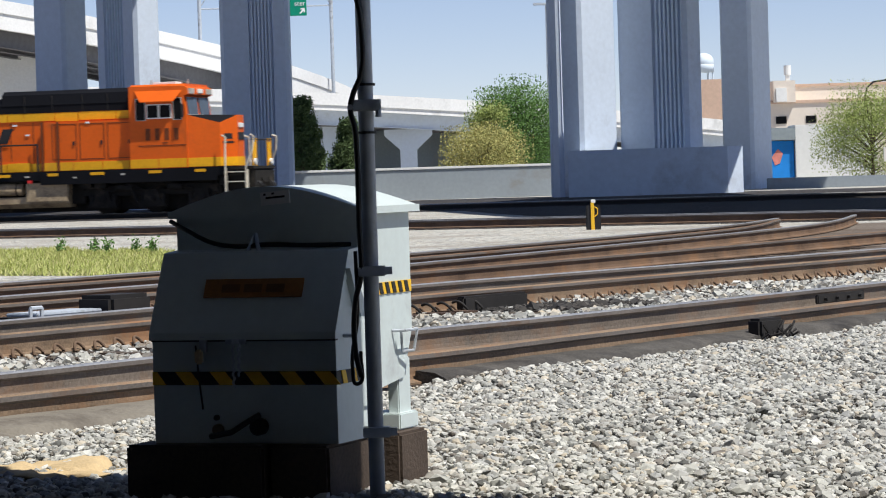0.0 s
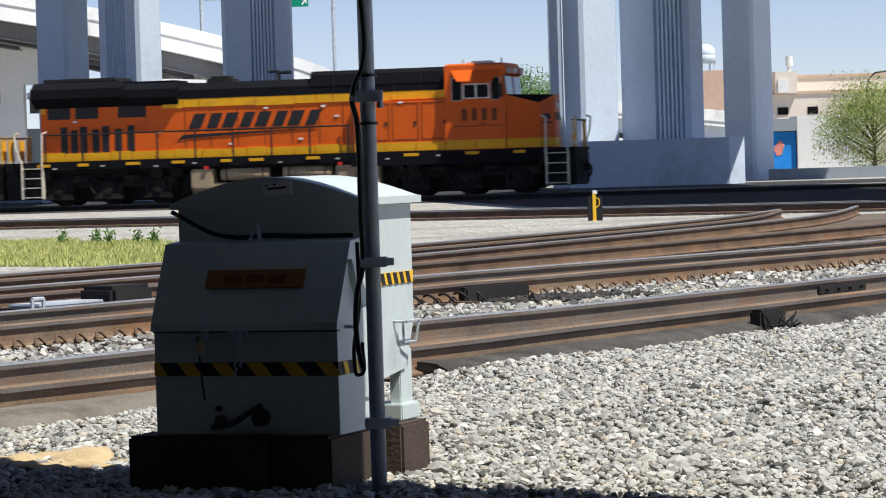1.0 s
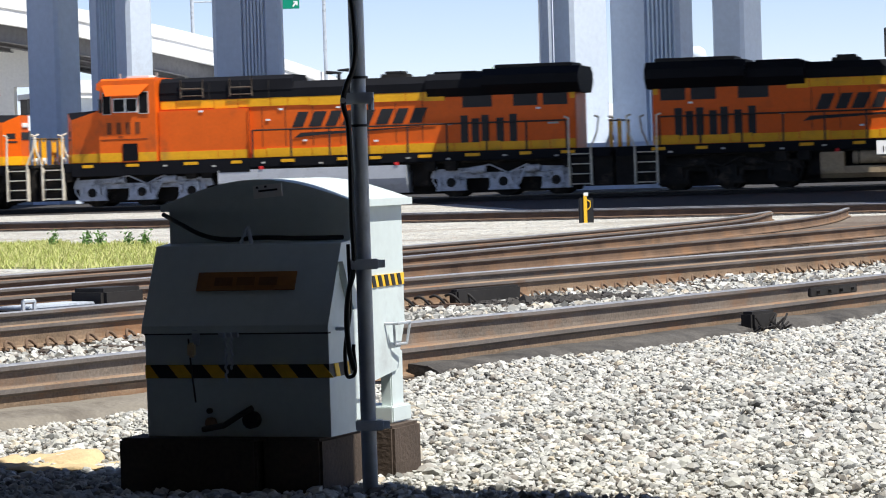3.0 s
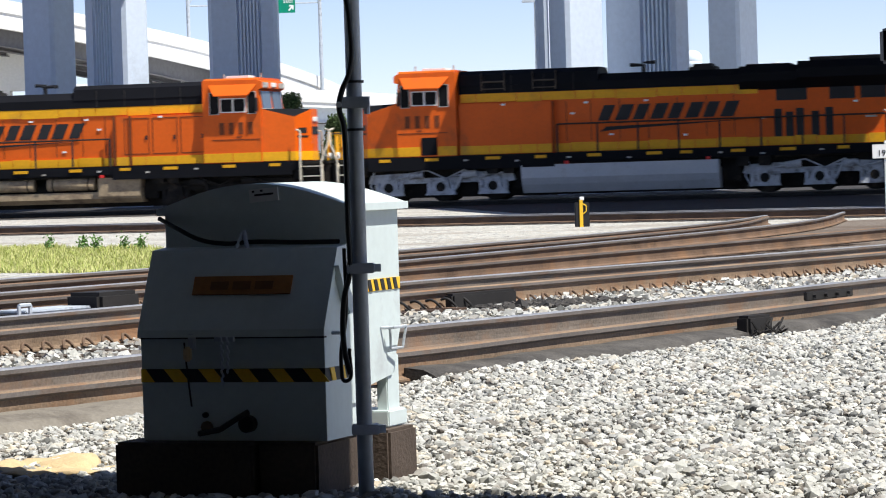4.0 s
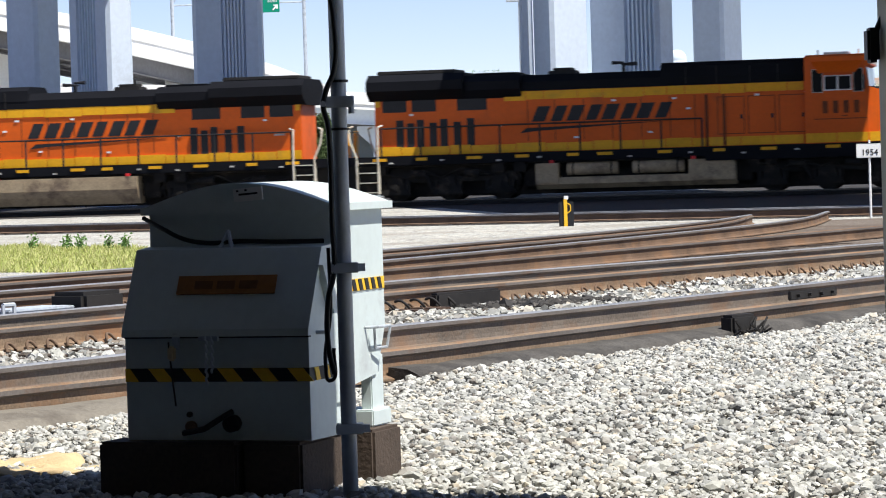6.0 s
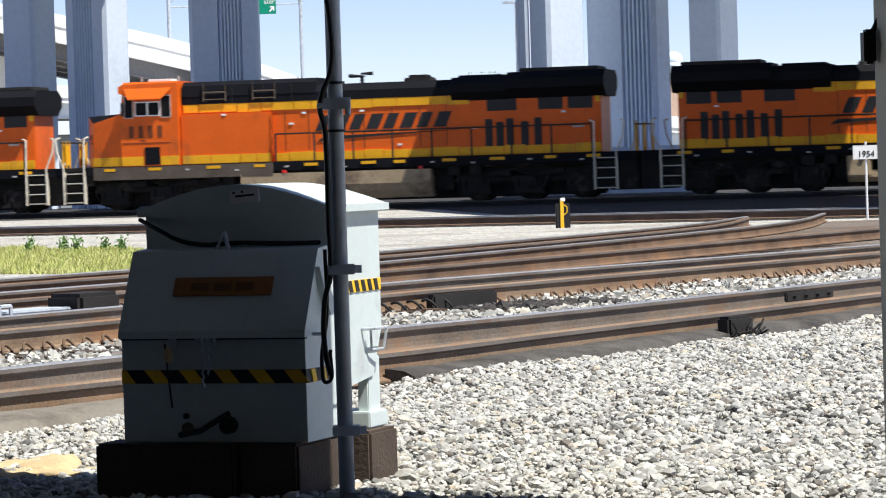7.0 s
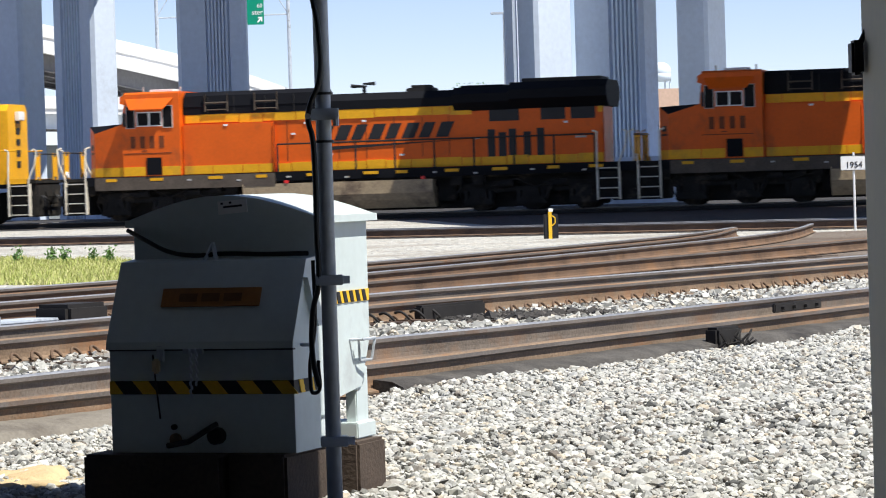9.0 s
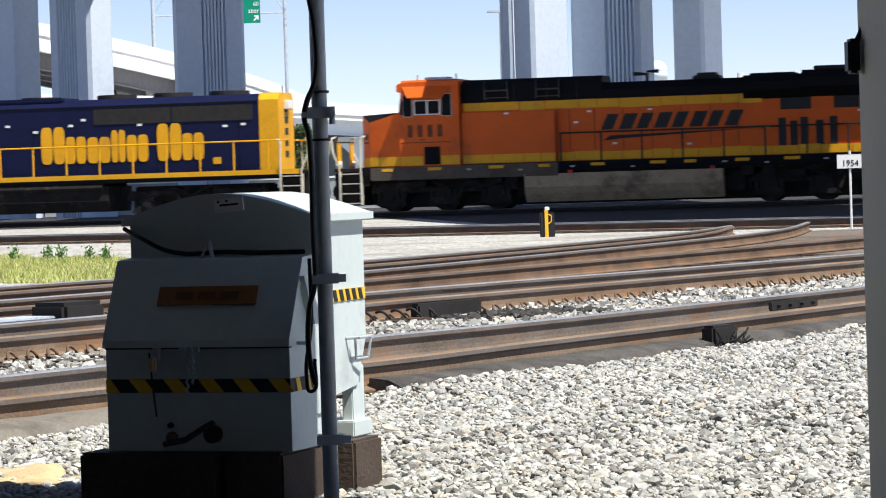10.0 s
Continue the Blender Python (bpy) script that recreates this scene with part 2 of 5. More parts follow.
def box(bm, x0, x1, y0, y1, z0, z1, bevel=0.0):
    r = bmesh.ops.create_cube(bm, size=1, matrix=Matrix.LocRotScale(((x0 + x1) / 2, (y0 + y1) / 2, (z0 + z1) / 2), None, (x1 - x0, y1 - y0, z1 - z0)))
    if bevel:
        es = list({e for v in r["verts"] for e in v.link_edges})
        bmesh.ops.bevel(bm, geom=es, offset=bevel, segments=2, affect="EDGES", clamp_overlap=True)
    return bm


def boxed(*a):
    return box(bmesh.new(), *a)


def rod(bm, a, b, r, n=8, r2=None):
    a, b = Vector(a), Vector(b)
    d = b - a
    m = Matrix.Translation((a + b) / 2) @ d.to_track_quat("Z", "Y").to_matrix().to_4x4()
    bmesh.ops.create_cone(bm, cap_ends=True, segments=n, radius1=r, radius2=r if r2 is None else r2, depth=d.length, matrix=m)
    return bm


def rods(pts, r, n=6):
    bm = bmesh.new()
    for a, b in zip(pts, pts[1:]):
        rod(bm, a, b, r, n)
    return bm


def prism(bm, outline, lo, hi, axis="y"):
    """A closed outline drawn in the other two axes, pushed from lo to hi along the axis."""
    put = {"x": lambda p, k: (k, p[0], p[1]), "y": lambda p, k: (p[0], k, p[1]), "z": lambda p, k: (p[0], p[1], k)}[axis]
    a = [bm.verts.new(put(p, lo)) for p in outline]
    b = [bm.verts.new(put(p, hi)) for p in outline]
    n = len(a)
    bm.faces.new(a)
    bm.faces.new(b[::-1])
    for i in range(n):
        bm.faces.new((a[i], b[i], b[(i + 1) % n], a[(i + 1) % n]))
    bmesh.ops.recalc_face_normals(bm, faces=bm.faces)
    return bm


def prismed(*a):
    return prism(bmesh.new(), *a)


def pair(name, x0, x1, y0, y1, z0, z1, material, parent):
    """The same block on both sides of a vehicle."""
    part(name, boxed(x0, x1, -y1, -y0, z0, z1), material, parent)
    return part(name, boxed(x0, x1, y0, y1, z0, z1), material, parent)


def smooth(ob):
    for p in ob.data.polygons:
        p.use_smooth = True
    return ob


def cable(name, pts, r, material, parent=None, label=""):
    cu = bpy.data.curves.new(name, "CURVE")
    cu.dimensions, cu.bevel_depth, cu.bevel_resolution = "3D", r, 2
    sp = cu.splines.new("BEZIER")
    sp.bezier_points.add(len(pts) - 1)
    for p, co in zip(sp.bezier_points, pts):
        p.co, p.handle_left_type, p.handle_right_type = co, "AUTO", "AUTO"
    cu.materials.append(material)
    me = bpy.data.meshes.new_from_object(bpy.data.objects.new(name, cu))
    ob = new(name, me)
    ob.parent = parent
    return tagged(ob, label)


def lump_mesh(name, centres, sizes, seed, flat=0.75, fine=True):
    """Many small crushed stones in one mesh."""
    rng = np.random.default_rng(seed)
    bm = bmesh.new()
    if fine:
        bmesh.ops.create_icosphere(bm, subdivisions=1, radius=1.0)
    else:
        bmesh.ops.create_cube(bm, size=1.35)
    bmesh.ops.triangulate(bm, faces=bm.faces)
    bm.verts.index_update()
    base = np.array([v.co[:] for v in bm.verts])
    tri = np.array([[v.index for v in f.verts] for f in bm.faces])
    bm.free()
    n, k = len(centres), len(base)
    shape = base[None] * rng.uniform(0.72, 1.16, (n, k, 1)) * sizes[:, None, None] * rng.uniform(0.6, 1.25, (n, 1, 3))
    a = rng.uniform(0, 2 * np.pi, (n, 3))
    for ax in range(3):
        i, j = [(1, 2), (2, 0), (0, 1)][ax]
        c, s = np.cos(a[:, ax])[:, None], np.sin(a[:, ax])[:, None]
        p, q = shape[:, :, i].copy(), shape[:, :, j].copy()
        shape[:, :, i], shape[:, :, j] = p * c - q * s, p * s + q * c
    shape[:, :, 2] *= flat
    co = (shape + centres[:, None]).reshape(-1, 3)
    faces = (tri[None] + (np.arange(n) * k)[:, None, None]).reshape(-1, 3)
    return raw_mesh(name, co, faces)


def raw_mesh(name, co, faces):
    me = bpy.data.meshes.new(name)
    n, w = faces.shape
    me.vertices.add(len(co))
    me.vertices.foreach_set("co", co.astype(np.float32).ravel())
    me.loops.add(n * w)
    me.loops.foreach_set("vertex_index", faces.astype(np.int32).ravel())
    me.polygons.add(n)
    me.polygons.foreach_set("loop_start", np.arange(0, n * w, w, dtype=np.int32))
    me.polygons.foreach_set("use_smooth", np.zeros(n, dtype=bool))
    me.update(calc_edges=True)
    return me


TRACK0 = (-12.46, 116.5)          # a point of the locomotives' track
HEADING = math.degrees(math.atan2(-0.2298, 0.9733))


# ---- ground ----
def ground():
    bm = bmesh.new()
    bmesh.ops.create_grid(bm, x_segments=1, y_segments=1, size=2000)
    g = solo("ground", bm, GRAVEL, "pale grey crushed stone rail yard ground", "ground", kind="structure")
    g.location = (0, 1000, -0.02)
    # dark sheet standing in for the shade in the gaps between stones
    gap_sheet = prismed([(-4.5, 11.0), (4.5, 11.0), (4.5, 25.6), (3.57, 24.4), (0.92, 20.4), (-0.22, 18.6), (-2.38, 15.9), (-4.5, 13.0)], -0.06, -0.015, "z")
    solo("ballast_gap_shade", gap_sheet, GAP_SHADE, "dark sheet under the ballast, shade of the gaps in its colour", "ground", kind="structure")
    rng = np.random.default_rng(3)

    def field(n, x0, x1, y0, y1, size, seed, keep, fine=False):
        x, y = rng.uniform(x0, x1, n), rng.uniform(y0, y1, n)
        ok = keep(x, y)
        x, y = x[ok], y[ok]
        s = size * rng.lognormal(0, 0.32, len(x))
        z = rng.uniform(-0.02, 0.022, len(x)) + 0.012 * np.sin(x * 2.1 + y) + 0.012 * np.sin(y * 1.7 - x * 0.8)
        return lump_mesh("ballast", np.stack([x, y, z], 1), s, seed, fine=fine)

    inside = lambda x, y: (np.abs(x) < y * 0.165)
    near = field(170000, -4.3, 4.3, 11.2, 25.5, 0.0185, 1, fine=True, keep=lambda x, y: inside(x, y) & (y < np.interp(x, [-2.38, -0.22, 0.92, 3.57], [16.35, 19.03, 20.8, 24.89]) - 0.42))
    far = field(60000, -7, 7, 17, 42, 0.028, 2, lambda x, y: inside(x, y) & (y > np.interp(x, [-2.67, -0.25, 1.05, 4.04, 8], [18.35, 22.03, 23.75, 28.15, 34.05]) + 0.25) & (y < np.interp(x, [-3.71, -0.34, 5.59, 9], [25.62, 31.0, 38.87, 43.7]) + 0.25))
    clips = lambda x, y: np.interp(x, [-3.37, -0.32, 1.09, 5.16, 8], [23.24, 28.2, 30.2, 35.86, 39.8]) - y
    foot = field(26000, -7, 7, 17, 42, 0.024, 6, lambda x, y: inside(x, y) & (clips(x, y) > 0.05) & (clips(x, y) < 0.75 + 0.25 * np.sin(x * 3.1)))
    # tail of black stones that also draws the shadow streak by the frog
    oily = field(90000, 0.2, 2.2, 27.6, 30.0, 0.03, 9, lambda x, y: np.abs(y - 28.8 - 0.12 * np.sin(x * 9)) < 0.5 * (1 - np.abs(x - 1.1) / 0.9))
    for me, m, lab in ((oily, BALLAST_OIL_SHADE, "black stone ballast beside the frog, oil stain and shadow streak"), (near, BALLAST, "loose pale grey crushed stone ballast beside the rails"), (far, BALLAST, "loose pale grey crushed stone ballast between the tracks"), (foot, BALLAST_RUSTY, "rust-stained brown stone ballast along the rail clips")):
        me.materials.append(m)
        tagged(new("ballast", me), lab, "ballast", kind="stuff")


# ---- tracks ----
RAILP = [(-0.075, 0), (0.075, 0), (0.075, 0.012), (0.016, 0.03), (0.010, 0.06), (0.010, 0.135), (0.037, 0.150), (0.037, 0.176), (0.028, 0.186),
         (-0.028, 0.186), (-0.037, 0.176), (-0.037, 0.150), (-0.010, 0.135), (-0.010, 0.06), (-0.016, 0.03), (-0.075, 0.012)]


def rail(parent, pts, shiny, material=None, name="rail"):
    """A rail swept along a few points of its plan."""
    bm = bmesh.new()
    pts = [Vector((x, y, 0.004)) for x, y in pts]
    fine = []
    for i in range(len(pts) - 1):
        p0, p1, p2, p3 = pts[max(i - 1, 0)], pts[i], pts[i + 1], pts[min(i + 2, len(pts) - 1)]
        k = 10 if len(pts) > 2 else 1
        for j in range(k):
            t = j / k
            fine.append(0.5 * (2 * p1 + (p2 - p0) * t + (2 * p0 - 5 * p1 + 4 * p2 - p3) * t * t + (3 * p1 - p0 - 3 * p2 + p3) * t ** 3))
    fine.append(pts[-1])
    rings = []
    for i, p in enumerate(fine):
        d = (fine[min(i + 1, len(fine) - 1)] - fine[max(i - 1, 0)]).normalized()
        side = Vector((d.y, -d.x, 0))
        rings.append([bm.verts.new(p + side * a + Vector((0, 0, b))) for a, b in RAILP])
    n = len(RAILP)
    for r0, r1 in zip(rings, rings[1:]):
        for i in range(n):
            f = bm.faces.new((r0[i], r1[i], r1[(i + 1) % n], r0[(i + 1) % n]))
            f.material_index = 1 if i in (7, 8, 9) else 2 if i in (5, 6, 10, 11) else 0
    bm.faces.new(rings[0])
    bm.faces.new(rings[-1][::-1])
    bmesh.ops.recalc_face_normals(bm, faces=bm.faces)
    return part(name, bm, [material or RUST, SHINE if shiny else (material or RUST), RAIL_HEAD], parent)


def tie_row(parent, a, b, step, half=1.3, w=0.11):
    """Timber ties under a track from a to b."""
    a, b = Vector((*a, 0)), Vector((*b, 0))
    d = (b - a).normalized()
    me = bpy.data.meshes.new("tie")
    bm = boxed(-w, w, -half, half, -0.16, 0.0, 0.01)
    bm.to_mesh(me)
    bm.free()
    me.materials.append(TIE)
    ang = math.degrees(math.atan2(d.y, d.x))
    for i in range(int((b - a).length / step)):
        p = a + d * i * step
        o = new("tie", me)
        o.parent = parent
        o.matrix_basis = pose(p.x, p.y, -0.002 + 0.003 * (i % 3), 0, 0, ang + random.uniform(-1, 1))


def clip_row(parent, a, b, step, side):
    """Spring clips along a rail's foot."""
    a, b = Vector((*a, 0)), Vector((*b, 0))
    d = (b - a).normalized()
    n = Vector((d.y, -d.x, 0)) * side
    me = cable("clip", [(-0.07, 0, 0.01), (-0.05, 0.03, 0.07), (0.0, 0.05, 0.10), (0.06, 0.03, 0.07), (0.07, -0.01, 0.02), (0.02, -0.03, 0.03)], 0.017, RUST)
    data = me.data
    bpy.data.objects.remove(me)
    ang = math.degrees(math.atan2(d.y, d.x))
    for i in range(int((b - a).length / step)):
        p = a + d * i * step + n * 0.13
        o = new("clip", data)
        o.parent = parent
        o.matrix_basis = pose(p.x, p.y, 0.0, 0, 0, ang + random.uniform(-6, 6)) @ Matrix.Diagonal((0.75, 0.75, 0.72, 1))


def tracks():
    t1 = thing("track_1", "rusty rails of the nearest track set in asphalt", "railway track", kind="structure")
    rail(t1, [(-7.0, 9.5), (-2.38, 16.35), (-0.22, 19.03), (0.92, 20.8), (3.57, 24.89), (12, 38.2)], False, RUST_PALE)
    rail(t1, [(-7.6, 11.0), (-2.67, 18.35), (-0.25, 22.03), (1.05, 23.75), (4.04, 28.15), (12, 40.0)], True, RAIL_GREY)
    t2 = thing("track_2", "brown rails held by spring clips on stone ballast", "railway track", kind="structure")
    rail(t2, [(-9.0, 14.7), (-3.37, 23.24), (-0.32, 28.2), (1.09, 30.2), (5.16, 35.86), (16, 51)], False, RUST_PALE)
    rail(t2, [(-9.4, 17.0), (-3.71, 25.62), (-0.34, 31.0), (1.2, 33.1), (5.59, 38.87), (17, 55)], True, RAIL_GREY)
    t3 = thing("track_3", "brown rails of a third track with a switch", "railway track", kind="structure")
    rail(t3, [(-10, 20.3), (-4.23, 29.23), (-0.38, 35.17), (7.12, 48.5), (18, 68)], False)
    rail(t3, [(-10, 22.6), (-4.53, 31.36), (-0.42, 38.55), (6.2, 54.0), (8.6, 64.0)], True)
    t4 = thing("track_4", "thin brown rails of a side track that ends in a curve", "railway track", kind="structure")
    rail(t4, [(-11, 26.0), (-5.18, 35.84), (-0.47, 43.89), (4.6, 55.0), (6.85, 62.8)], True)
    rail(t4, [(-11, 23.9), (-4.9, 33.9), (-0.45, 41.3), (4.85, 53.2), (6.75, 61.6)], False)
    # dark patch outlined like the viaduct deck's shadow on the ballast
    bm = prismed([(1.8, 97), (3.6, 81.5), (10.5, 70.5), (26, 60), (26, 112), (15, 121), (13.6, 144.5), (1.5, 144.5), (-1.5, 128), (1.0, 105)], -0.06, -0.008, "z")
    solo("deck_shadow_ground", bm, BED, "dark dirty ballast between the far tracks, viaduct shadow coloured in", "ground", kind="structure")
    bm = prismed([(-9.4, 17.4), (-3.7, 26.0), (-0.3, 31.4), (5.6, 39.3), (17, 55.5), (12, 66), (8.8, 64.6), (4.4, 55.6), (-0.6, 44.4), (-5.3, 36.4), (-11, 27)], -0.06, -0.010, "z")
    solo("brown_bed", bm, BROWNBED, "brown rust-stained stone bed of the side tracks", "ground", kind="structure")
    tie_row(t1, (-4.0, 14.9), (6.5, 30.6), 0.55)
    tie_row(t2, (-5.5, 21.0), (8.0, 41.0), 0.55)
    tie_row(t3, (-6.5, 27.0), (6.0, 48.0), 0.6)
    tie_row(t4, (-7.2, 31.5), (3.0, 50.0), 0.6)
    clip_row(t2, (-4.4, 21.6), (-0.32, 28.2), 0.25, 1)
    clip_row(t2, (-0.32, 28.2), (5.6, 36.4), 0.25, 1)
    clip_row(t3, (-5.5, 27.3), (-0.38, 35.17), 0.25, 1)
    ways = (("track_5", (-11.5, 80.6), (0.884, -0.468), "dark rails of a track before the moving locomotives"), ("track_6", TRACK0, (0.9733, -0.2298), "dark rails under the moving locomotives"))
    for nm, base, d, lab in ways:
        t = thing(nm, lab, "railway track", kind="structure")
        base, d = Vector(base), Vector(d)
        n = Vector((-d.y, d.x))
        for side in (-0.7525, 0.7525):
            q = base + n * side
            rail(t, [tuple(q - d * 135), tuple(q + d * 150)], True, IRON if nm == "track_6" else RUST)
        tie_row(t, tuple(base - d * 30), tuple(base + d * 40), 0.56)
        w = 5.5 if nm == "track_6" else 1.7
        # track_6's dark bed runs far back, putting viaduct shade into ground colour
        far = 40.0 if nm == "track_6" else w
        q = [base - d * 135 - n * w, base + d * 150 - n * w, base + d * 150 + n * far, base - d * 135 + n * far]
        part("track_bed", prismed([tuple(v) for v in q], -0.06, -0.012, "z"), BED, t)


# ---- locomotives ----
def truck(parent, cx, metal):
    """A three-axle truck: frame, one journal pedestal to each wheel, springs, dampers and brake gear."""
    frame_side = [(-2.75, 0.70), (-2.65, 1.0), (-1.35, 1.05), (-0.95, 0.86), (0.95, 0.86), (1.35, 1.05), (2.65, 1.0), (2.75, 0.70), (2.3, 0.62), (1.2, 0.66), (-1.2, 0.66), (-2.3, 0.62)]
    bm = bmesh.new()
    for s in (-1, 1):
        prism(bm, [(cx + x, z) for x, z in frame_side], s * 1.06 - 0.08, s * 1.06 + 0.08)
    t = part("truck", bm, metal, parent)
    for s in (-1, 1):
        for k in (-1.95, 0.0, 1.95):
            bm = prismed([(cx + k - 0.58, 0.22), (cx + k + 0.58, 0.22), (cx + k + 0.52, 0.34), (cx + k + 0.34, 0.46), (cx + k + 0.26, 0.84), (cx + k - 0.26, 0.84), (cx + k - 0.34, 0.46), (cx + k - 0.52, 0.34)], s * 1.2 - 0.09, s * 1.2 + 0.09)
            part("pedestal", bm, metal, t)
            part("journal_cap", rod(rod(bmesh.new(), (cx + k, s * 1.29, 0.52), (cx + k, s * 1.325, 0.52), 0.17, 16), (cx + k, s * 1.325, 0.52), (cx + k, s * 1.36, 0.52), 0.10, 12), GRIME, t)
            for d in (-0.44, 0.44):
                part("spring", rod(bmesh.new(), (cx + k + d, s * 1.17, 0.34), (cx + k + d, s * 1.17, 0.72), 0.10, 10), metal, t)
        for k in (-1.35, 0.65):
            part("brake_cylinder", rod(rod(bmesh.new(), (cx + k, s * 1.25, 0.98), (cx + k + 0.55, s * 1.25, 0.94), 0.13, 12), (cx + k + 0.55, s * 1.25, 0.94), (cx + k + 0.95, s * 1.25, 0.88), 0.04, 8), metal, t)
        part("damper", rod(bmesh.new(), (cx - 0.55, s * 1.3, 0.42), (cx - 0.85, s * 1.3, 1.02), 0.06, 8), metal, t)
        part("sand_pipe", rods([(cx + 2.5, s * 1.24, 1.1), (cx + 2.65, s * 1.24, 0.6), (cx + 2.45, s * 1.1, 0.2)], 0.03), metal, t)
        part("brake_pipe", rods([(cx - 2.5, s * 1.3, 1.02), (cx - 1.5, s * 1.3, 0.82), (cx - 0.9, s * 1.3, 1.12), (cx - 0.2, s * 1.3, 0.82), (cx + 0.5, s * 1.3, 1.14), (cx + 1.4, s * 1.3, 0.98)], 0.028), metal, t)
    # bolster swelled into a dark block that hides lit ground between the wheels
    part("bolster_fill", boxed(cx - 2.6, cx + 2.6, -0.62, 0.62, 0.13, 1.2, 0.05), GRIME, t)
    for k in (-1.95, 0.0, 1.95):
        bm = bmesh.new()
        for s in (-1, 1):
            rod(bm, (cx + k, s * 0.70, 0.53), (cx + k, s * 0.83, 0.53), 0.53, 24)
            rod(bm, (cx + k, s * 0.66, 0.53), (cx + k, s * 0.71, 0.53), 0.56, 24)
        rod(bm, (cx + k, -0.7, 0.53), (cx + k, 0.7, 0.53), 0.1)
        part("wheel", bm, GRIME, t)


def block(bm, x, w, z, h, side, y=1.068):
    """One slanted bar of paint on a side."""
    k = -0.45 * h * side
    return prism(bm, [(x, z), (x + w, z), (x + w + k, z + h), (x + k, z + h)], side * y - 0.012, side * y + 0.012)


def end_gear(lo, sgn, steps, inset=0.0):
    """Platform, steps, grab rails, pilot, hoses and coupler at one end of a locomotive."""
    X = lambda v: sgn * v
    for s in (-1, 1):
        for i in range(4):
            a, b = sorted((X(9.98 - inset), X(10.62 - inset)))
            part("step", boxed(a, b, s * 1.5 - 0.13, s * 1.5 + 0.11, 0.32 + 0.36 * i, 0.36 + 0.36 * i), steps, lo)
        a, b = sorted((X(9.94 - inset), X(10.66 - inset)))
        part("step_back", boxed(a, b, s * 1.34 - 0.02, s * 1.34 + 0.02, 0.32, 1.45), GRIME, lo)
        for k, lean in ((9.9 - inset, 0.0), (10.70 - inset, 0.30)):
            part("step_side", boxed(X(k) - 0.025, X(k) + 0.025, s * 1.5 - 0.13, s * 1.5 + 0.12, 0.28, 1.5), steps, lo)
            part("grab_rail", rods([(X(k), s * 1.60, 0.45), (X(k), s * 1.60, 1.62), (X(k + lean * 0.8), s * 1.55, 2.2), (X(k + lean), s * 1.5, 2.72), (X(k + lean - 0.16), s * 1.42, 2.78)], 0.036), steps, lo, "cream painted bent grab rail")
    for y in (-1.15, -0.75, 0.75, 1.15):
        part("end_post", rods([(X(10.85), y, 1.6), (X(10.85), y, 2.65)], 0.035), LYELLOW, lo)
    for a, b in ((-1.15, -0.75), (0.75, 1.15)):
        c, d = sorted((X(10.83), X(10.87)))
        part("end_panel", boxed(c, d, a, b, 1.75, 2.5), LYELLOW, lo)
    part("end_rail", rods([(X(10.85), -1.3, 2.6), (X(10.85), 1.3, 2.6)], 0.03), BLACK, lo)
    a, b = sorted((X(9.7), X(10.95)))
    part("end_deck", boxed(a, b, -1.4, 1.4, 1.5, 1.62, 0.02), GRIME, lo)
    a, b = sorted((X(9.85), X(10.95)))
    part("pilot", boxed(a, b, -1.31, 1.31, 0.25, 1.5, 0.05), GRIME, lo)
    for y in (-0.95, -0.72, 0.72, 0.95):
        cable("air_hose", [(X(10.93), y, 1.05), (X(11.05), y, 0.95), (X(11.1), y * 0.96, 0.7), (X(11.0), y * 0.92, 0.5)], 0.03, BLACK, lo)
    bm = bmesh.new()
    a, b = sorted((X(10.9), X(11.2)))
    box(bm, a, b, -0.15, 0.15, 0.72, 1.02, 0.04)
    for y in (-0.5, 0.5):
        rod(bm, (X(10.95), y, 1.2), (X(11.1), y * 0.7, 0.75), 0.035)
    part("coupler", bm, GRIME, lo)


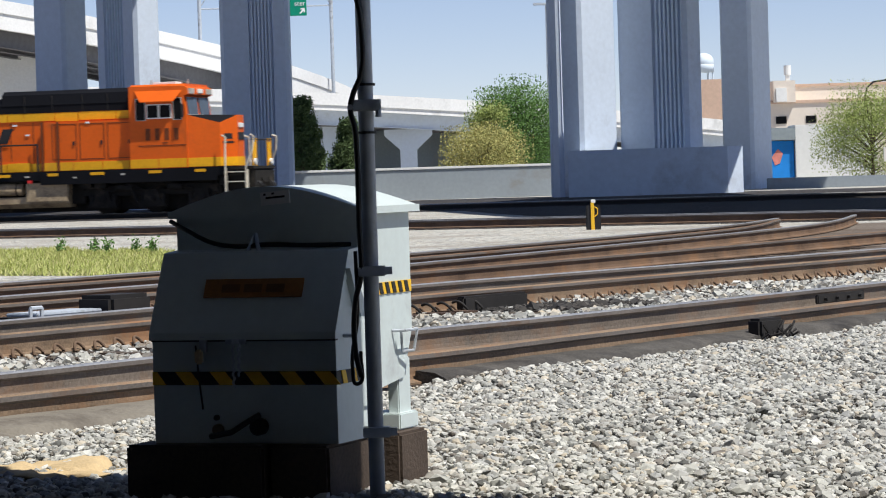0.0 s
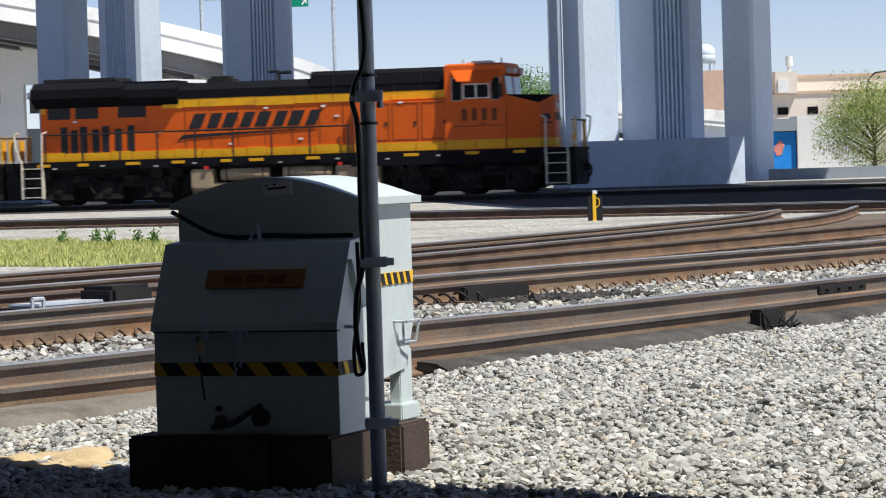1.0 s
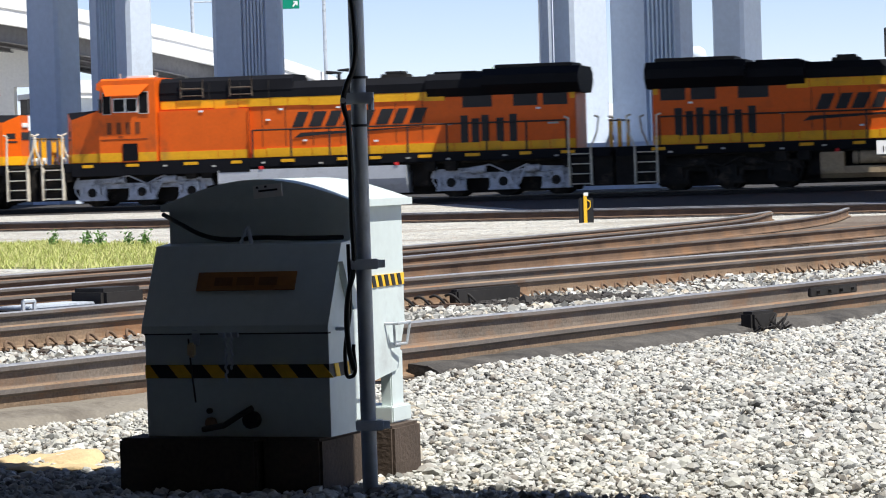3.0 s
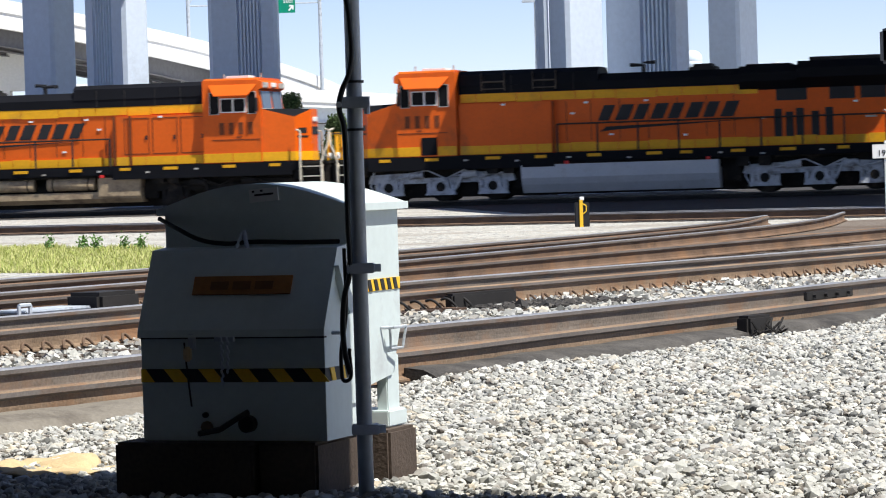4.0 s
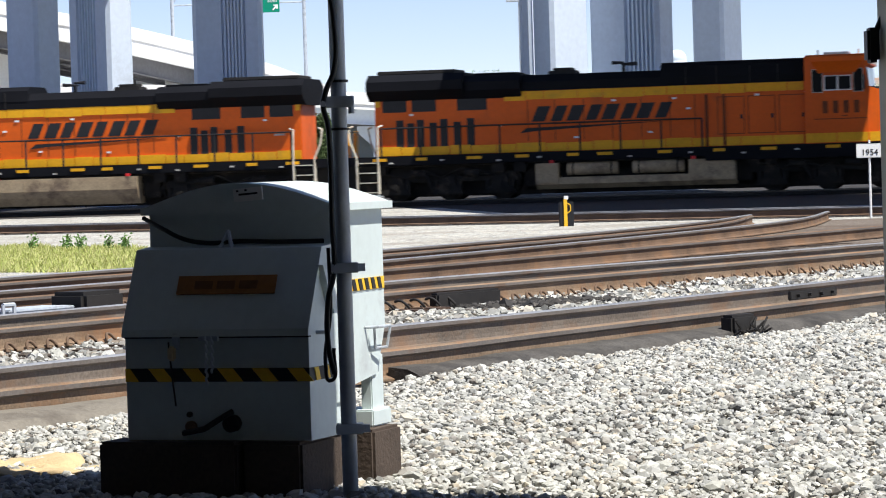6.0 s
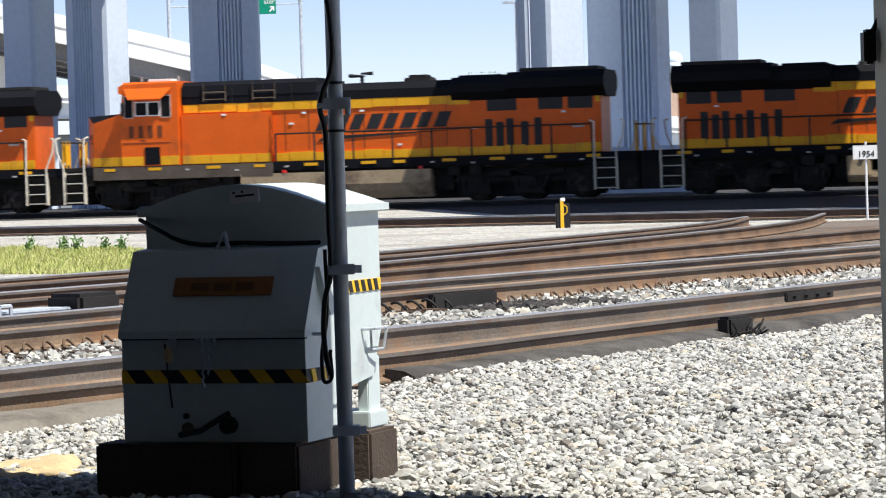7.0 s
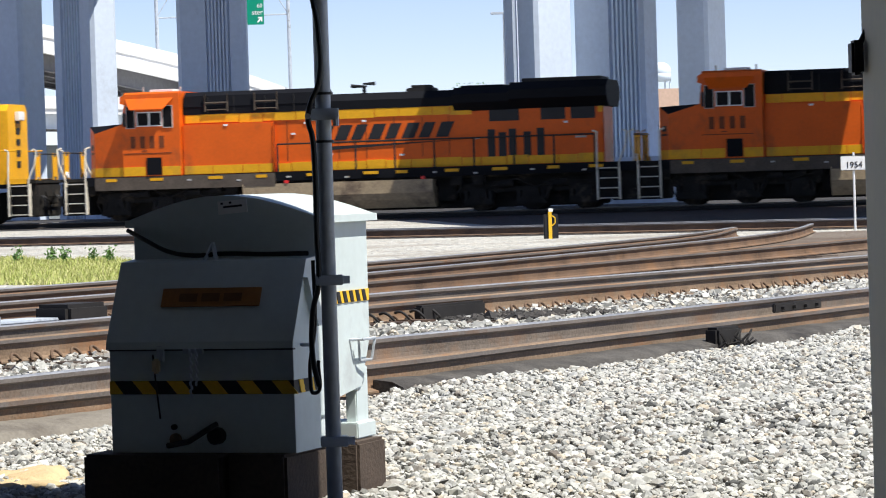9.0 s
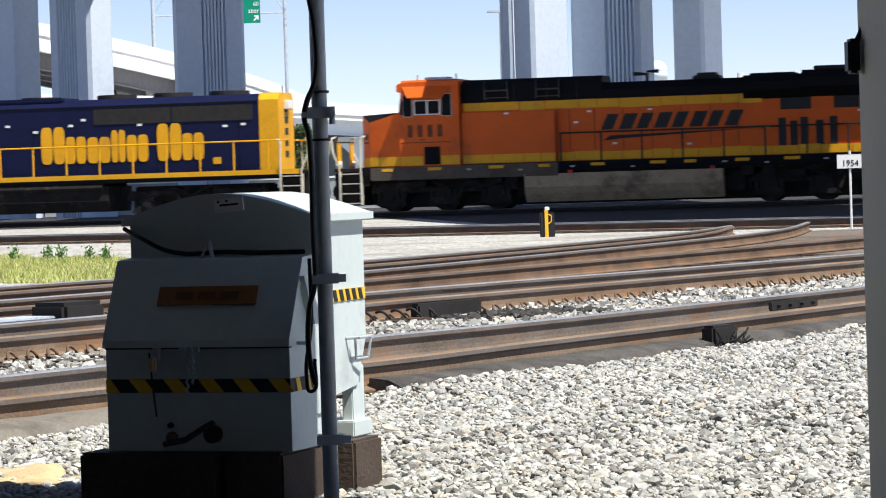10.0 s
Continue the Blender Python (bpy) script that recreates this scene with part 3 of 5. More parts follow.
def loco_cab(lo, style):
    """Cab with awnings, framed windows, number boards and the crowned safety nose."""
    R = 6.18
    cab = part("cab", prismed([(R, 1.63), (8.42, 1.63), (8.44, 3.55), (8.34, 4.3), (8.5, 4.36), (8.48, 4.6), (8.3, 4.68), (R + 0.02, 4.7)], -1.52, 1.52), ORANGE, lo)
    part("cab_roof", prismed([(-1.5, 4.66), (1.5, 4.66), (1.3, 4.76), (-1.3, 4.76)], R + 0.05, 8.35, "x"), ORANGE, cab)
    for a, b, c, d in ((0.30, 0.64, 3.44, 4.22), (0.74, 1.15, 3.52, 3.98), (1.22, 1.64, 3.52, 3.98), (1.76, 2.06, 3.44, 4.22)):
        e = 0.04 if d < 4.0 else 0.025
        for s in (-1, 1):
            bm = bmesh.new()
            for q in ((a - e, a, c - e, d + e), (b, b + e, c - e, d + e), (a, b, c - e, c), (a, b, d, d + e)):
                box(bm, R + q[0], R + q[1], s * 1.535 - 0.022, s * 1.535 + 0.022, q[2], q[3])
            part("window_frame", bm, WHITE if d < 4.0 else WORN, cab)
            part("side_window", boxed(R + a, R + b, s * 1.525 - 0.006, s * 1.525 + 0.006, c, d), DARKGLASS, cab)
    for s in (-1, 1):
        v = [(R + 0.25, s * 1.52, 4.52), (R + 2.1, s * 1.52, 4.52), (R + 1.85, s * 1.86, 4.12), (R + 0.55, s * 1.86, 4.12)]
        bm = bmesh.new()
        f = [bm.verts.new(p) for p in v] + [bm.verts.new((p[0], p[1], p[2] - 0.03)) for p in v]
        for q in ((0, 1, 2, 3), (7, 6, 5, 4), (0, 4, 5, 1), (1, 5, 6, 2), (2, 6, 7, 3), (3, 7, 4, 0)):
            bm.faces.new([f[i] for i in q])
        bmesh.ops.recalc_face_normals(bm, faces=bm.faces)
        part("sun_awning", bm, ORANGE, cab)
        part("mirror", boxed(R + 2.1, R + 2.16, s * 1.64 - 0.1, s * 1.64 + 0.1, 3.5, 4.0, 0.01), BLACK, cab)
        part("door_line", boxed(R + 0.35, R + 2.2, s * 1.52 - 0.012, s * 1.52 + 0.012, 2.47, 2.50), FIGURE, cab)
        if style != "dusty":
            part("cab_vent", boxed(R + 0.75, R + 1.32, s * 1.53 - 0.03, s * 1.53 + 0.03, 1.68, 2.32), LBLACK, cab)
        part("small_plate", boxed(R + 1.3, R + 1.5, s * 1.52 - 0.012, s * 1.52 + 0.012, 2.56, 2.6), FIGURE, cab)
        for i in range(4):
            x = R + 0.62 + i * 0.37
            part("number_bar", boxed(x + 0.02, x + 0.2, s * 1.52 - 0.012, s * 1.52 + 0.012, 2.68, 3.12), FIGURE, cab)
        for a, b in ((0.0, 0.72), (1.36, 2.22)) if style != "dusty" else ((0.0, 1.1), (1.12, 2.22)):
            part("cab_band", boxed(R + a + 0.02, R + b, s * 1.52 - 0.018, s * 1.52 + 0.018, 1.66, 1.99), LYELLOW, cab)
    for a, b in ((-1.3, -0.12), (0.12, 1.3)):
        part("windshield", prismed([(8.45, 3.62), (8.47, 3.62), (8.40, 4.26), (8.37, 4.26)], a, b), SKYGLASS, cab)
        part("windshield_frame", boxed(8.42, 8.48, a - 0.06, b + 0.06, 3.55, 3.62, 0.01), WORN, cab)
    for a, b in ((-1.4, -0.75), (0.75, 1.4)):
        part("number_board", boxed(8.46, 8.53, a, b, 4.38, 4.58, 0.01), WORN, cab)
    part("headlight", boxed(8.46, 8.54, -0.3, 0.3, 4.4, 4.58, 0.02), WHITE, cab)
    part("antenna_box", boxed(R + 0.6, R + 1.5, -0.4, 0.4, 4.74, 4.88, 0.02), WHITE, cab)
    for x in (R + 0.35, R + 1.8):
        part("roof_antenna", rod(bmesh.new(), (x, 0.2, 4.74), (x, 0.2, 4.98), 0.03, 8), WORN, cab)
    plan = [(8.40, 1.46), (9.62, 1.2), (10.05, 0.42)]
    tops = [3.60, 3.27, 3.55]
    bm = bmesh.new()
    up = [[bm.verts.new((x, s * y, z)) for (x, y), z in zip(plan, tops)] for s in (1, -1)]
    dn = [[bm.verts.new((x, s * y, 1.63)) for x, y in plan] for s in (1, -1)]
    for k in (0, 1):
        for i in (0, 1):
            bm.faces.new((dn[k][i], dn[k][i + 1], up[k][i + 1], up[k][i]))
        f = bm.faces.new((up[k][0], up[k][1], up[k][2]))
        f.material_index = 1
    bm.faces.new((dn[0][2], dn[1][2], up[1][2], up[0][2]))
    bm.faces.new((up[0][0], up[0][2], up[1][2], up[1][0])).material_index = 1
    bm.faces.new((dn[0][0], dn[0][1], dn[0][2], dn[1][2], dn[1][1], dn[1][0]))
    bm.faces.new((up[0][0], up[1][0], dn[1][0], dn[0][0]))
    bmesh.ops.recalc_face_normals(bm, faces=bm.faces)
    nose = part("nose", bm, [ORANGE, LBLACK], lo)
    ring = [(8.44, 1.475), (9.63, 1.22), (10.07, 0.43)]
    part("nose_band", prismed(ring + [(x, -y) for x, y in ring[::-1]], 1.66, 1.99, "z"), LYELLOW, nose)
    part("nose_lamp", boxed(10.03, 10.10, -0.28, 0.28, 3.08, 3.26, 0.02), WHITE, nose)
    part("nose_mark", boxed(10.04, 10.07, -0.38, 0.38, 2.62, 2.9), BLACK, nose)
    for s in (-1, 1):
        d = Vector((0.43, -0.78 * s, 0)).normalized()
        o = Vector((9.62, 1.2 * s, 0)) + Vector((0.78, 0.43 * s, 0)).normalized() * 0.012
        bm = bmesh.new()
        for a, b, z0, z1 in ((0.18, 0.62, 2.66, 2.86), (0.12, 0.7, 2.5, 2.57)):
            p, q = o + d * a, o + d * b
            f = [bm.verts.new((v.x, v.y, z)) for v, z in ((p, z0), (q, z0), (q, z1), (p, z1))]
            bm.faces.new(f)
        part("nose_mark", bm, BLACK, nose)
        part("ditch_lamp", rod(bmesh.new(), (10.75, s * 1.05, 1.78), (10.95, s * 1.05, 1.78), 0.12, 12), WHITE, lo)


def freight_loco(style):
    """An orange road locomotive with black roof and yellow stripes; its cab is at +x."""
    gear = {"dusty": "grimy dark trucks and tan air tanks", "silver": "clean silver trucks and tank", "plain": "grimy dark trucks and dusty tan tank"}[style]
    lo = thing("locomotive", "orange and black diesel locomotive, " + gear, "locomotive", "locomotives of the train")
    dark = style == "dusty"
    metal, tank = {"dusty": (GRIME, TAN), "silver": (SILVER_DIRTY, SILVER), "plain": (GRIME, TAN)}[style]
    part("underframe", boxed(-10.9, 10.0, -1.5, 1.5, 1.30, 1.64, 0.02), LBLACK, lo)
    for i, x in enumerate((-9.6, -8.0, -6.1, -4.3, -2.4, -1.3, 0.9, 2.9, 4.6, 6.9, 8.7)):
        pair("sill_mark", x, x + (0.5, 0.42, 0.55)[i % 3], 1.493, 1.535, 1.46, 1.57, LYELLOW, lo)
    for i, x in enumerate((-9.0, -7.1, -5.0, -3.5, -0.2, 2.0, 3.9, 5.8)):
        pair("sill_plate", x, x + 0.16, 1.493, 1.535, 1.36 + 0.07 * (i % 2), 1.42 + 0.07 * (i % 2), WORN, lo)
    part("hood", boxed(-9.6, 6.2, -1.05, 1.05, 1.62, 4.0, 0.03), ORANGE, lo)
    bm = prismed([(-1.1, 3.86), (1.1, 3.86), (1.1, 4.18), (0.85, 4.44), (-0.85, 4.44), (-1.1, 4.18)], -6.3, 6.17, "x")
    part("hood_roof", bm, LBLACK, lo)
    part("roof_box", prismed([(-1.12, 4.15), (1.12, 4.15), (1.05, 4.55), (0.8, 4.70), (-0.8, 4.70), (-1.05, 4.55)], 1.0, 6.15, "x"), LBLACK, lo)
    for x in (1.9, 3.0, 4.2, 5.2):
        pair("roof_seam", x, x + 0.03, 1.09, 1.115, 3.88, 4.5, IRON, lo)
    # dark block added to close the bright gap below the body with shade
    part("underbody_fill", boxed(-6.2, 5.6, -0.55, 0.55, 0.12, 1.34, 0.03), GRIME, lo)
    # radiator end, flared over the sides
    part("radiator_wing", prismed([(-1.06, 3.66), (1.06, 3.66), (1.53, 4.02), (1.53, 4.36), (1.1, 4.62), (-1.1, 4.62), (-1.53, 4.36), (-1.53, 4.02)], -9.8, -6.2, "x"), LBLACK, lo)
    part("radiator_shoulder", prismed([(-1.06, 3.64), (1.06, 3.64), (1.35, 3.95), (1.35, 4.26), (1.0, 4.50), (-1.0, 4.50), (-1.35, 4.26), (-1.35, 3.95)], -6.2, -4.1, "x"), LBLACK, lo)
    part("roof_grille", boxed(-9.5, -6.6, -0.95, 0.95, 4.62, 4.76, 0.03), IRON, lo)
    for a, b in ((-9.3, -8.4), (-8.2, -7.3), (-6.5, -5.4)):
        pair("intake_grille", a, b, 1.03, 1.07, 3.24, 3.66, BLACK, lo)
    pair("end_band", -9.57, -9.4, 1.03, 1.07, 3.45, 3.75, LYELLOW, lo)
    slots = (-8.8, -8.4, -8.03, -7.55, -7.15, -6.65, -6.15) if dark else (-7.41, -6.92, -6.37, -6.0, -5.59)
    for i, a in enumerate(slots):
        pair("vent_slot", a, a + 0.27, 1.03, 1.075, 1.84 + 0.08 * (i % 2), 2.95 - 0.12 * (i % 2), BLACK, lo)
    if not dark:
        pair("builder_plate", -8.95, -8.55, 1.04, 1.07, 2.55, 2.62, WORN, lo)
    # painted bands, panel by panel
    x, i = -4.75, 0
    while x < 6.0:
        w = min((0.82, 0.66, 1.25, 0.92, 1.5)[i % 5], 6.14 - x)
        z = 3.55 if i % 4 else 3.52
        pair("upper_band", x, x + w - 0.03, 1.04, 1.09, z, 3.85 if i % 3 else 3.88, LYELLOW, lo)
        x, i = x + w, i + 1
    x, i = -9.57, 0
    while x < 2.6:
        w = (0.95, 0.72, 1.1, 0.8)[i % 4]
        w = min(w, 2.66 - x)
        if w > 0.1:
            pair("lower_band", x, x + w - 0.03, 1.04, 1.10, 1.66, 1.96 if i % 3 else 1.99, LYELLOW, lo)
        x, i = x + w, i + 1
    for x in () if dark else (4.45, 2.55):
        for s in (-1, 1):
            part("roof_rack", rods([(x, s * 1.16, 3.95), (x, s * 1.16, 4.62), (x, s * 1.16, 4.28), (x + 0.85, s * 1.16, 4.28), (x + 0.85, s * 1.16, 4.62), (x + 0.85, s * 1.16, 3.95)], 0.03), SILL, lo)
            part("rack_bar", rods([(x, s * 1.16, 4.02), (x + 0.85, s * 1.16, 4.02)], 0.02), SILL, lo)
    for x, z in ((-8.3, 3.1), (-5.0, 2.62), (-0.8, 3.38), (1.4, 3.38), (0.5, 2.2), (-2.2, 2.1), (4.4, 3.4), (1.9, 3.0)):
        y = 1.065 if x < 2.7 else 1.33
        pair("body_plate", x, x + 0.16, y, y + 0.02, z, z + 0.07, WHITE, lo)
    part("cabinet", boxed(2.7, 6.17, -1.32, 1.32, 1.63, 3.5, 0.03), ORANGE, lo)
    x = 2.72
    for w in (0.55, 0.62, 1.15, 1.1):
        pair("cabinet_band", x, x + w - 0.03, 1.3, 1.345, 1.66, 1.97, LYELLOW, lo)
        x += w
    for x in (3.05, 4.15, 5.25) if dark else ():
        for s in (-1, 1):
            bm = bmesh.new()
            for q in ((x, x + 0.025, 2.08, 3.4), (x + 0.95, x + 0.975, 2.08, 3.4), (x, x + 0.975, 3.38, 3.41), (x, x + 0.975, 2.06, 2.09)):
                box(bm, q[0], q[1], s * 1.32 - 0.012, s * 1.32 + 0.012, q[2], q[3])
            part("door_seam", bm, FIGURE, lo)
            part("door_latch", boxed(x + 0.82, x + 0.9, s * 1.33 - 0.02, s * 1.33 + 0.02, 2.6, 2.75), BLACK, lo)
    for x in (-3.9, -2.9, -1.85, -0.8, 0.25, 1.3, 2.2):
        pair("door_seam", x, x + 0.025, 1.03, 1.062, 2.05, 3.5, FIGURE, lo)
    for x in (2.62, 3.25) if dark else (2.62,):
        pair("corner_post", x, x + (0.09 if dark else 0.03), 1.33, 1.37, 1.66, 3.5, FIGURE, lo)
    pair("sill_panel", 2.6, 9.55, 1.42, 1.525, 1.14, 1.62, SILL if style == "plain" else LBLACK, lo)
    loco_cab(lo, style)
    # lettering as plain slanted shapes with a long stroke below
    mid = 0.8 if dark else 0.5
    for i in range(8):
        x = -4.45 + mid + i * 0.635 + 0.06 * (i % 2)
        for side in (-1, 1):
            part("lettering_bar", block(bmesh.new(), x + 0.1 * side, 0.47 - 0.06 * (i % 2), 2.74, 0.55, side), BLACK, lo)
    for s in (-1, 1):
        xs = [(-5.0, 2.34), (-4.75, 2.52), (0.4, 2.62), (-4.4, 2.40)] if s < 0 else [(0.5, 2.34), (0.25, 2.52), (-4.9, 2.62), (-0.1, 2.40)]
        part("lettering_stroke", prismed([(x + mid, z) for x, z in xs], s * 1.068 - 0.012, s * 1.068 + 0.012), BLACK, lo)
    # tank
    if dark:
        ft = part("fuel_tank", prismed([(-1.35, 0.45), (-1.1, 0.28), (1.1, 0.28), (1.35, 0.45), (1.35, 0.7), (-1.35, 0.7)], -3.6, 3.65, "x"), TAN, lo)
        part("tank_end_box", boxed(-3.6, -2.75, -1.45, 1.45, 0.5, 1.22, 0.03), TAN, ft)
        part("tank_end_box", boxed(1.97, 3.65, -1.42, 1.42, 0.5, 1.22, 0.03), TAN, ft)
        for a, b in ((-2.45, -0.6), (-0.05, 1.8)):
            for s in (-1, 1):
                smooth(part("air_reservoir", rod(bmesh.new(), (a, s * 1.2, 1.0), (b, s * 1.2, 1.0), 0.23, 16), TAN, ft))
                for k in (a + 0.2, b - 0.25):
                    part("reservoir_strap", rod(bmesh.new(), (k, s * 1.2, 1.0), (k + 0.05, s * 1.2, 1.0), 0.24, 16), GRIME, ft)
        part("tank_core", boxed(-2.75, 1.95, -0.9, 0.9, 0.7, 1.3), GRIME, ft)
    else:
        shape = [(-1.38, 0.5), (-1.15, 0.2), (1.15, 0.2), (1.38, 0.5), (1.50, 0.74), (1.52, 1.22), (-1.52, 1.22), (-1.50, 0.74)]
        ft = part("fuel_tank", prismed(shape, -3.3, 3.85, "x"), tank, lo)
        for x in (-3.33, 1.1, 3.81):
            part("tank_rib", prismed([(y * 1.008, z) for y, z in shape], x, x + 0.035, "x"), tank, ft)
    truck(lo, -6.9, metal)
    truck(lo, 6.9, metal)
    bm = bmesh.new()
    box(bm, -10.0, 10.0, -0.9, 0.9, 0.95, 1.35)
    for x in (-4.1, 3.5, 9.9, -10.4):
        box(bm, x, x + 0.7, -1.0, 1.0, 0.4, 1.0, 0.05)
    for s in (-1, 1):
        for x in (-5.2, -4.4, 4.1, 4.7, 9.6, -9.6):
            box(bm, x, x + 0.45, s * 1.25 - 0.15, s * 1.25 + 0.15, 0.95, 1.34, 0.03)
        rod(bm, (-10, s * 1.3, 1.26), (10, s * 1.3, 1.26), 0.03)
    part("pipework", bm, GRIME, lo)
    for x in (-3.05, 2.1):
        pair("marker_lamp", x, x + 0.15, 1.44, 1.54, 1.22, 1.33, MARKER_RED, lo)
    # walkway rails
    for x in [-9.3 + 1.475 * i for i in range(9)]:
        for s in (-1, 1):
            part("handrail_post", rod(bmesh.new(), (x, s * 1.44, 1.62), (x, s * 1.44, 2.66), 0.036, 6), BLACK, lo)
    for s in (-1, 1):
        part("handrail", rod(bmesh.new(), (-9.3, s * 1.44, 2.66), (2.5, s * 1.44, 2.66), 0.03, 6), BLACK, lo)
    # roof things
    bm = boxed(-0.55, -0.45, -0.08, 0.08, 4.4, 4.72)
    for k in (-0.3, 0.0):
        rod(bm, (-0.5, k, 4.72), (0.0, k, 4.74), 0.035, 8, 0.07)
    rod(bm, (-0.5, 0.15, 4.80), (-0.95, 0.15, 4.80), 0.035, 8, 0.07)
    rod(bm, (-0.5, -0.35, 4.72), (-0.5, 0.35, 4.72), 0.035, 8)
    part("air_horn", bm, BLACK, lo)
    part("exhaust_stack", box(boxed(-3.2, -2.2, -0.5, 0.5, 4.4, 4.58, 0.04), -3.05, -2.35, -0.4, 0.4, 4.58, 4.68, 0.03), IRON, lo)
    part("roof_hatch", boxed(-5.9, -4.3, -0.8, 0.8, 4.48, 4.58, 0.03), LBLACK, lo)
    end_gear(lo, 1, CREAM)
    end_gear(lo, -1, CREAM, 0.5)
    return lo


def rounded(x, w, z, h, n=16):
    """A rounded block outline standing on z."""
    q = lambda v: math.copysign(abs(v) ** 0.5, v)
    return [(x + w / 2 + w / 2 * q(math.cos(k)), z + h / 2 + h / 2 * q(math.sin(k))) for k in [math.tau * (i + 0.5) / n for i in range(n)]]


def blue_loco():
    """A dark blue locomotive with a yellow end at +x."""
    lo = thing("locomotive", "dark blue diesel locomotive with bright yellow end and lettering", "locomotive", "locomotives of the train")
    part("underframe", boxed(-10.4, 10.6, -1.5, 1.5, 1.35, 1.66, 0.02), LBLACK, lo)
    pair("sill_stripe", -10.4, 10.6, 1.49, 1.53, 1.5, 1.68, LYELLOW, lo)
    hood = part("hood", prismed([(-1.05, 1.66), (1.05, 1.66), (1.05, 4.25), (0.85, 4.5), (-0.85, 4.5), (-1.05, 4.25)], -6.5, 9.0, "x"), BLUE, lo)
    part("hood_end", prismed([(-1.06, 1.66), (1.06, 1.66), (1.06, 4.27), (0.86, 4.52), (-0.86, 4.52), (-1.06, 4.27)], 9.0, 9.75, "x"), LYELLOW, lo)
    part("end_lamp", boxed(9.74, 9.95, -0.3, 0.3, 3.9, 4.25, 0.03), WHITE, lo)
    part("cab", prismed([(-9.3, 1.66), (-6.5, 1.66), (-6.5, 4.6), (-9.1, 4.6), (-9.3, 3.9)], -1.5, 1.5), BLUE, lo)
    for a, b in ((2.6, 5.6), (5.65, 8.75)):
        pair("radiator_grille", a, b, 1.03, 1.075, 3.55, 4.12, IRON, lo)
    for i, x in enumerate((0.2, 3.2, 5.4, 7.6)):
        bm = bmesh.new()
        rod(bm, (x, 0, 4.45), (x, 0, 4.66), 0.75, 24)
        part("roof_fan", bm, IRON, lo)
    # lettering as plain rounded shapes: tall ones begin each group
    for a, w, h in ((0.50, 0.94, 1.40), (1.47, 0.80, 1.02), (2.32, 0.90, 0.98), (3.26, 0.55, 1.22), (3.86, 0.84, 1.02), (5.05, 0.95, 1.40), (6.02, 0.84, 1.02)):
        for side in (-1, 1):
            for u in (0.0, 0.52):
                part("lettering_bar", prismed(rounded(a + w * u, w * 0.47, 2.12, h), side * 1.06 - 0.014, side * 1.06 + 0.014), LYELLOW, lo, "bold yellow rounded lettering bar")
    for x in (-5.0, -3.2, -1.5, 0.2, 1.9, 3.4, 5.0, 6.6, 8.2):
        pair("door_seam", x, x + 0.03, 1.03, 1.058, 1.75, 3.5, LBLACK, lo)
    for i, (x, z) in enumerate(((-2.4, 3.7), (-0.9, 3.55), (0.2, 3.3), (1.6, 3.5), (2.1, 3.7), (4.3, 3.45), (7.6, 3.3), (8.3, 3.35))):
        pair("body_plate", x, x + 0.18, 1.05, 1.075, z, z + 0.09, WHITE, lo)
    pair("roof_edge", -6.5, 9.0, 1.0, 1.07, 4.18, 4.24, LBLACK, lo)
    part("roof_step", boxed(-6.5, 1.4, -0.95, 0.95, 4.44, 4.6, 0.05), BLUE, lo)
    pair("placard", 7.2, 7.5, 1.03, 1.07, 1.95, 2.2, LYELLOW, lo)
    for k in (1, 2, 3, 4, 5):
        part("end_plate", boxed(9.74, 9.77, -0.2, 0.2, 1.7 + k * 0.42, 1.95 + k * 0.42), BLACK, lo)
    bm = prismed([(-1.4, 0.7), (-1.2, 0.3), (1.2, 0.3), (1.4, 0.7), (1.4, 1.25), (-1.4, 1.25)], -4.2, 3.2, "x")
    part("fuel_tank", bm, GRIME, lo)
    for s in (-1, 1):
        part("air_reservoir", rod(bmesh.new(), (-2.0, s * 1.35, 1.2), (3.0, s * 1.35, 1.2), 0.16, 12), GRIME, lo)
    truck(lo, -6.6, GRIME)
    truck(lo, 6.6, GRIME)
    for x in [-6.2 + 1.3 * i for i in range(13)]:
        for s in (-1, 1):
            part("handrail_post", rod(bmesh.new(), (x, s * 1.44, 1.66), (x, s * 1.44, 2.75), 0.035, 6), LYELLOW, lo)
    for s in (-1, 1):
        part("handrail", rod(bmesh.new(), (-6.2, s * 1.44, 2.75), (10.2, s * 1.44, 2.75), 0.03, 6), LYELLOW, lo)
    end_gear(lo, 1, CREAM)
    end_gear(lo, -1, CREAM)
    return lo


LENGTH = 22.0
FIRST = [(0.0, -15.9), (1.0, -3.87), (2.5, 13.94), (4.5, 37.16), (5.5, 48.56), (7.5, 71.2), (9.0, 87.7), (10.0, 98.4)]   # seconds, metres of the first coupling


def train():
    a = freight_loco("dusty")
    b = freight_loco("silver")
    c = copy_thing(a, pose(0, 0, 0))
    d = freight_loco("plain")
    e = copy_thing(d, pose(0, 0, 0))
    f = blue_loco()
    return [(a, 0.5, 0), (b, -0.5, 180), (c, -1.5, 0), (d, -2.5, 180), (e, -3.481, 180), (f, -4.519, 0)]


def motions():
    for ob, place, turn in TRAIN:
        rows = []
        for t, d in FIRST:
            k = d + place * LENGTH
            rows.append((t, pose(TRACK0[0] + 0.9733 * k, TRACK0[1] - 0.2298 * k, 0.19, 0, 0, HEADING + turn)))
        walk(ob, rows)


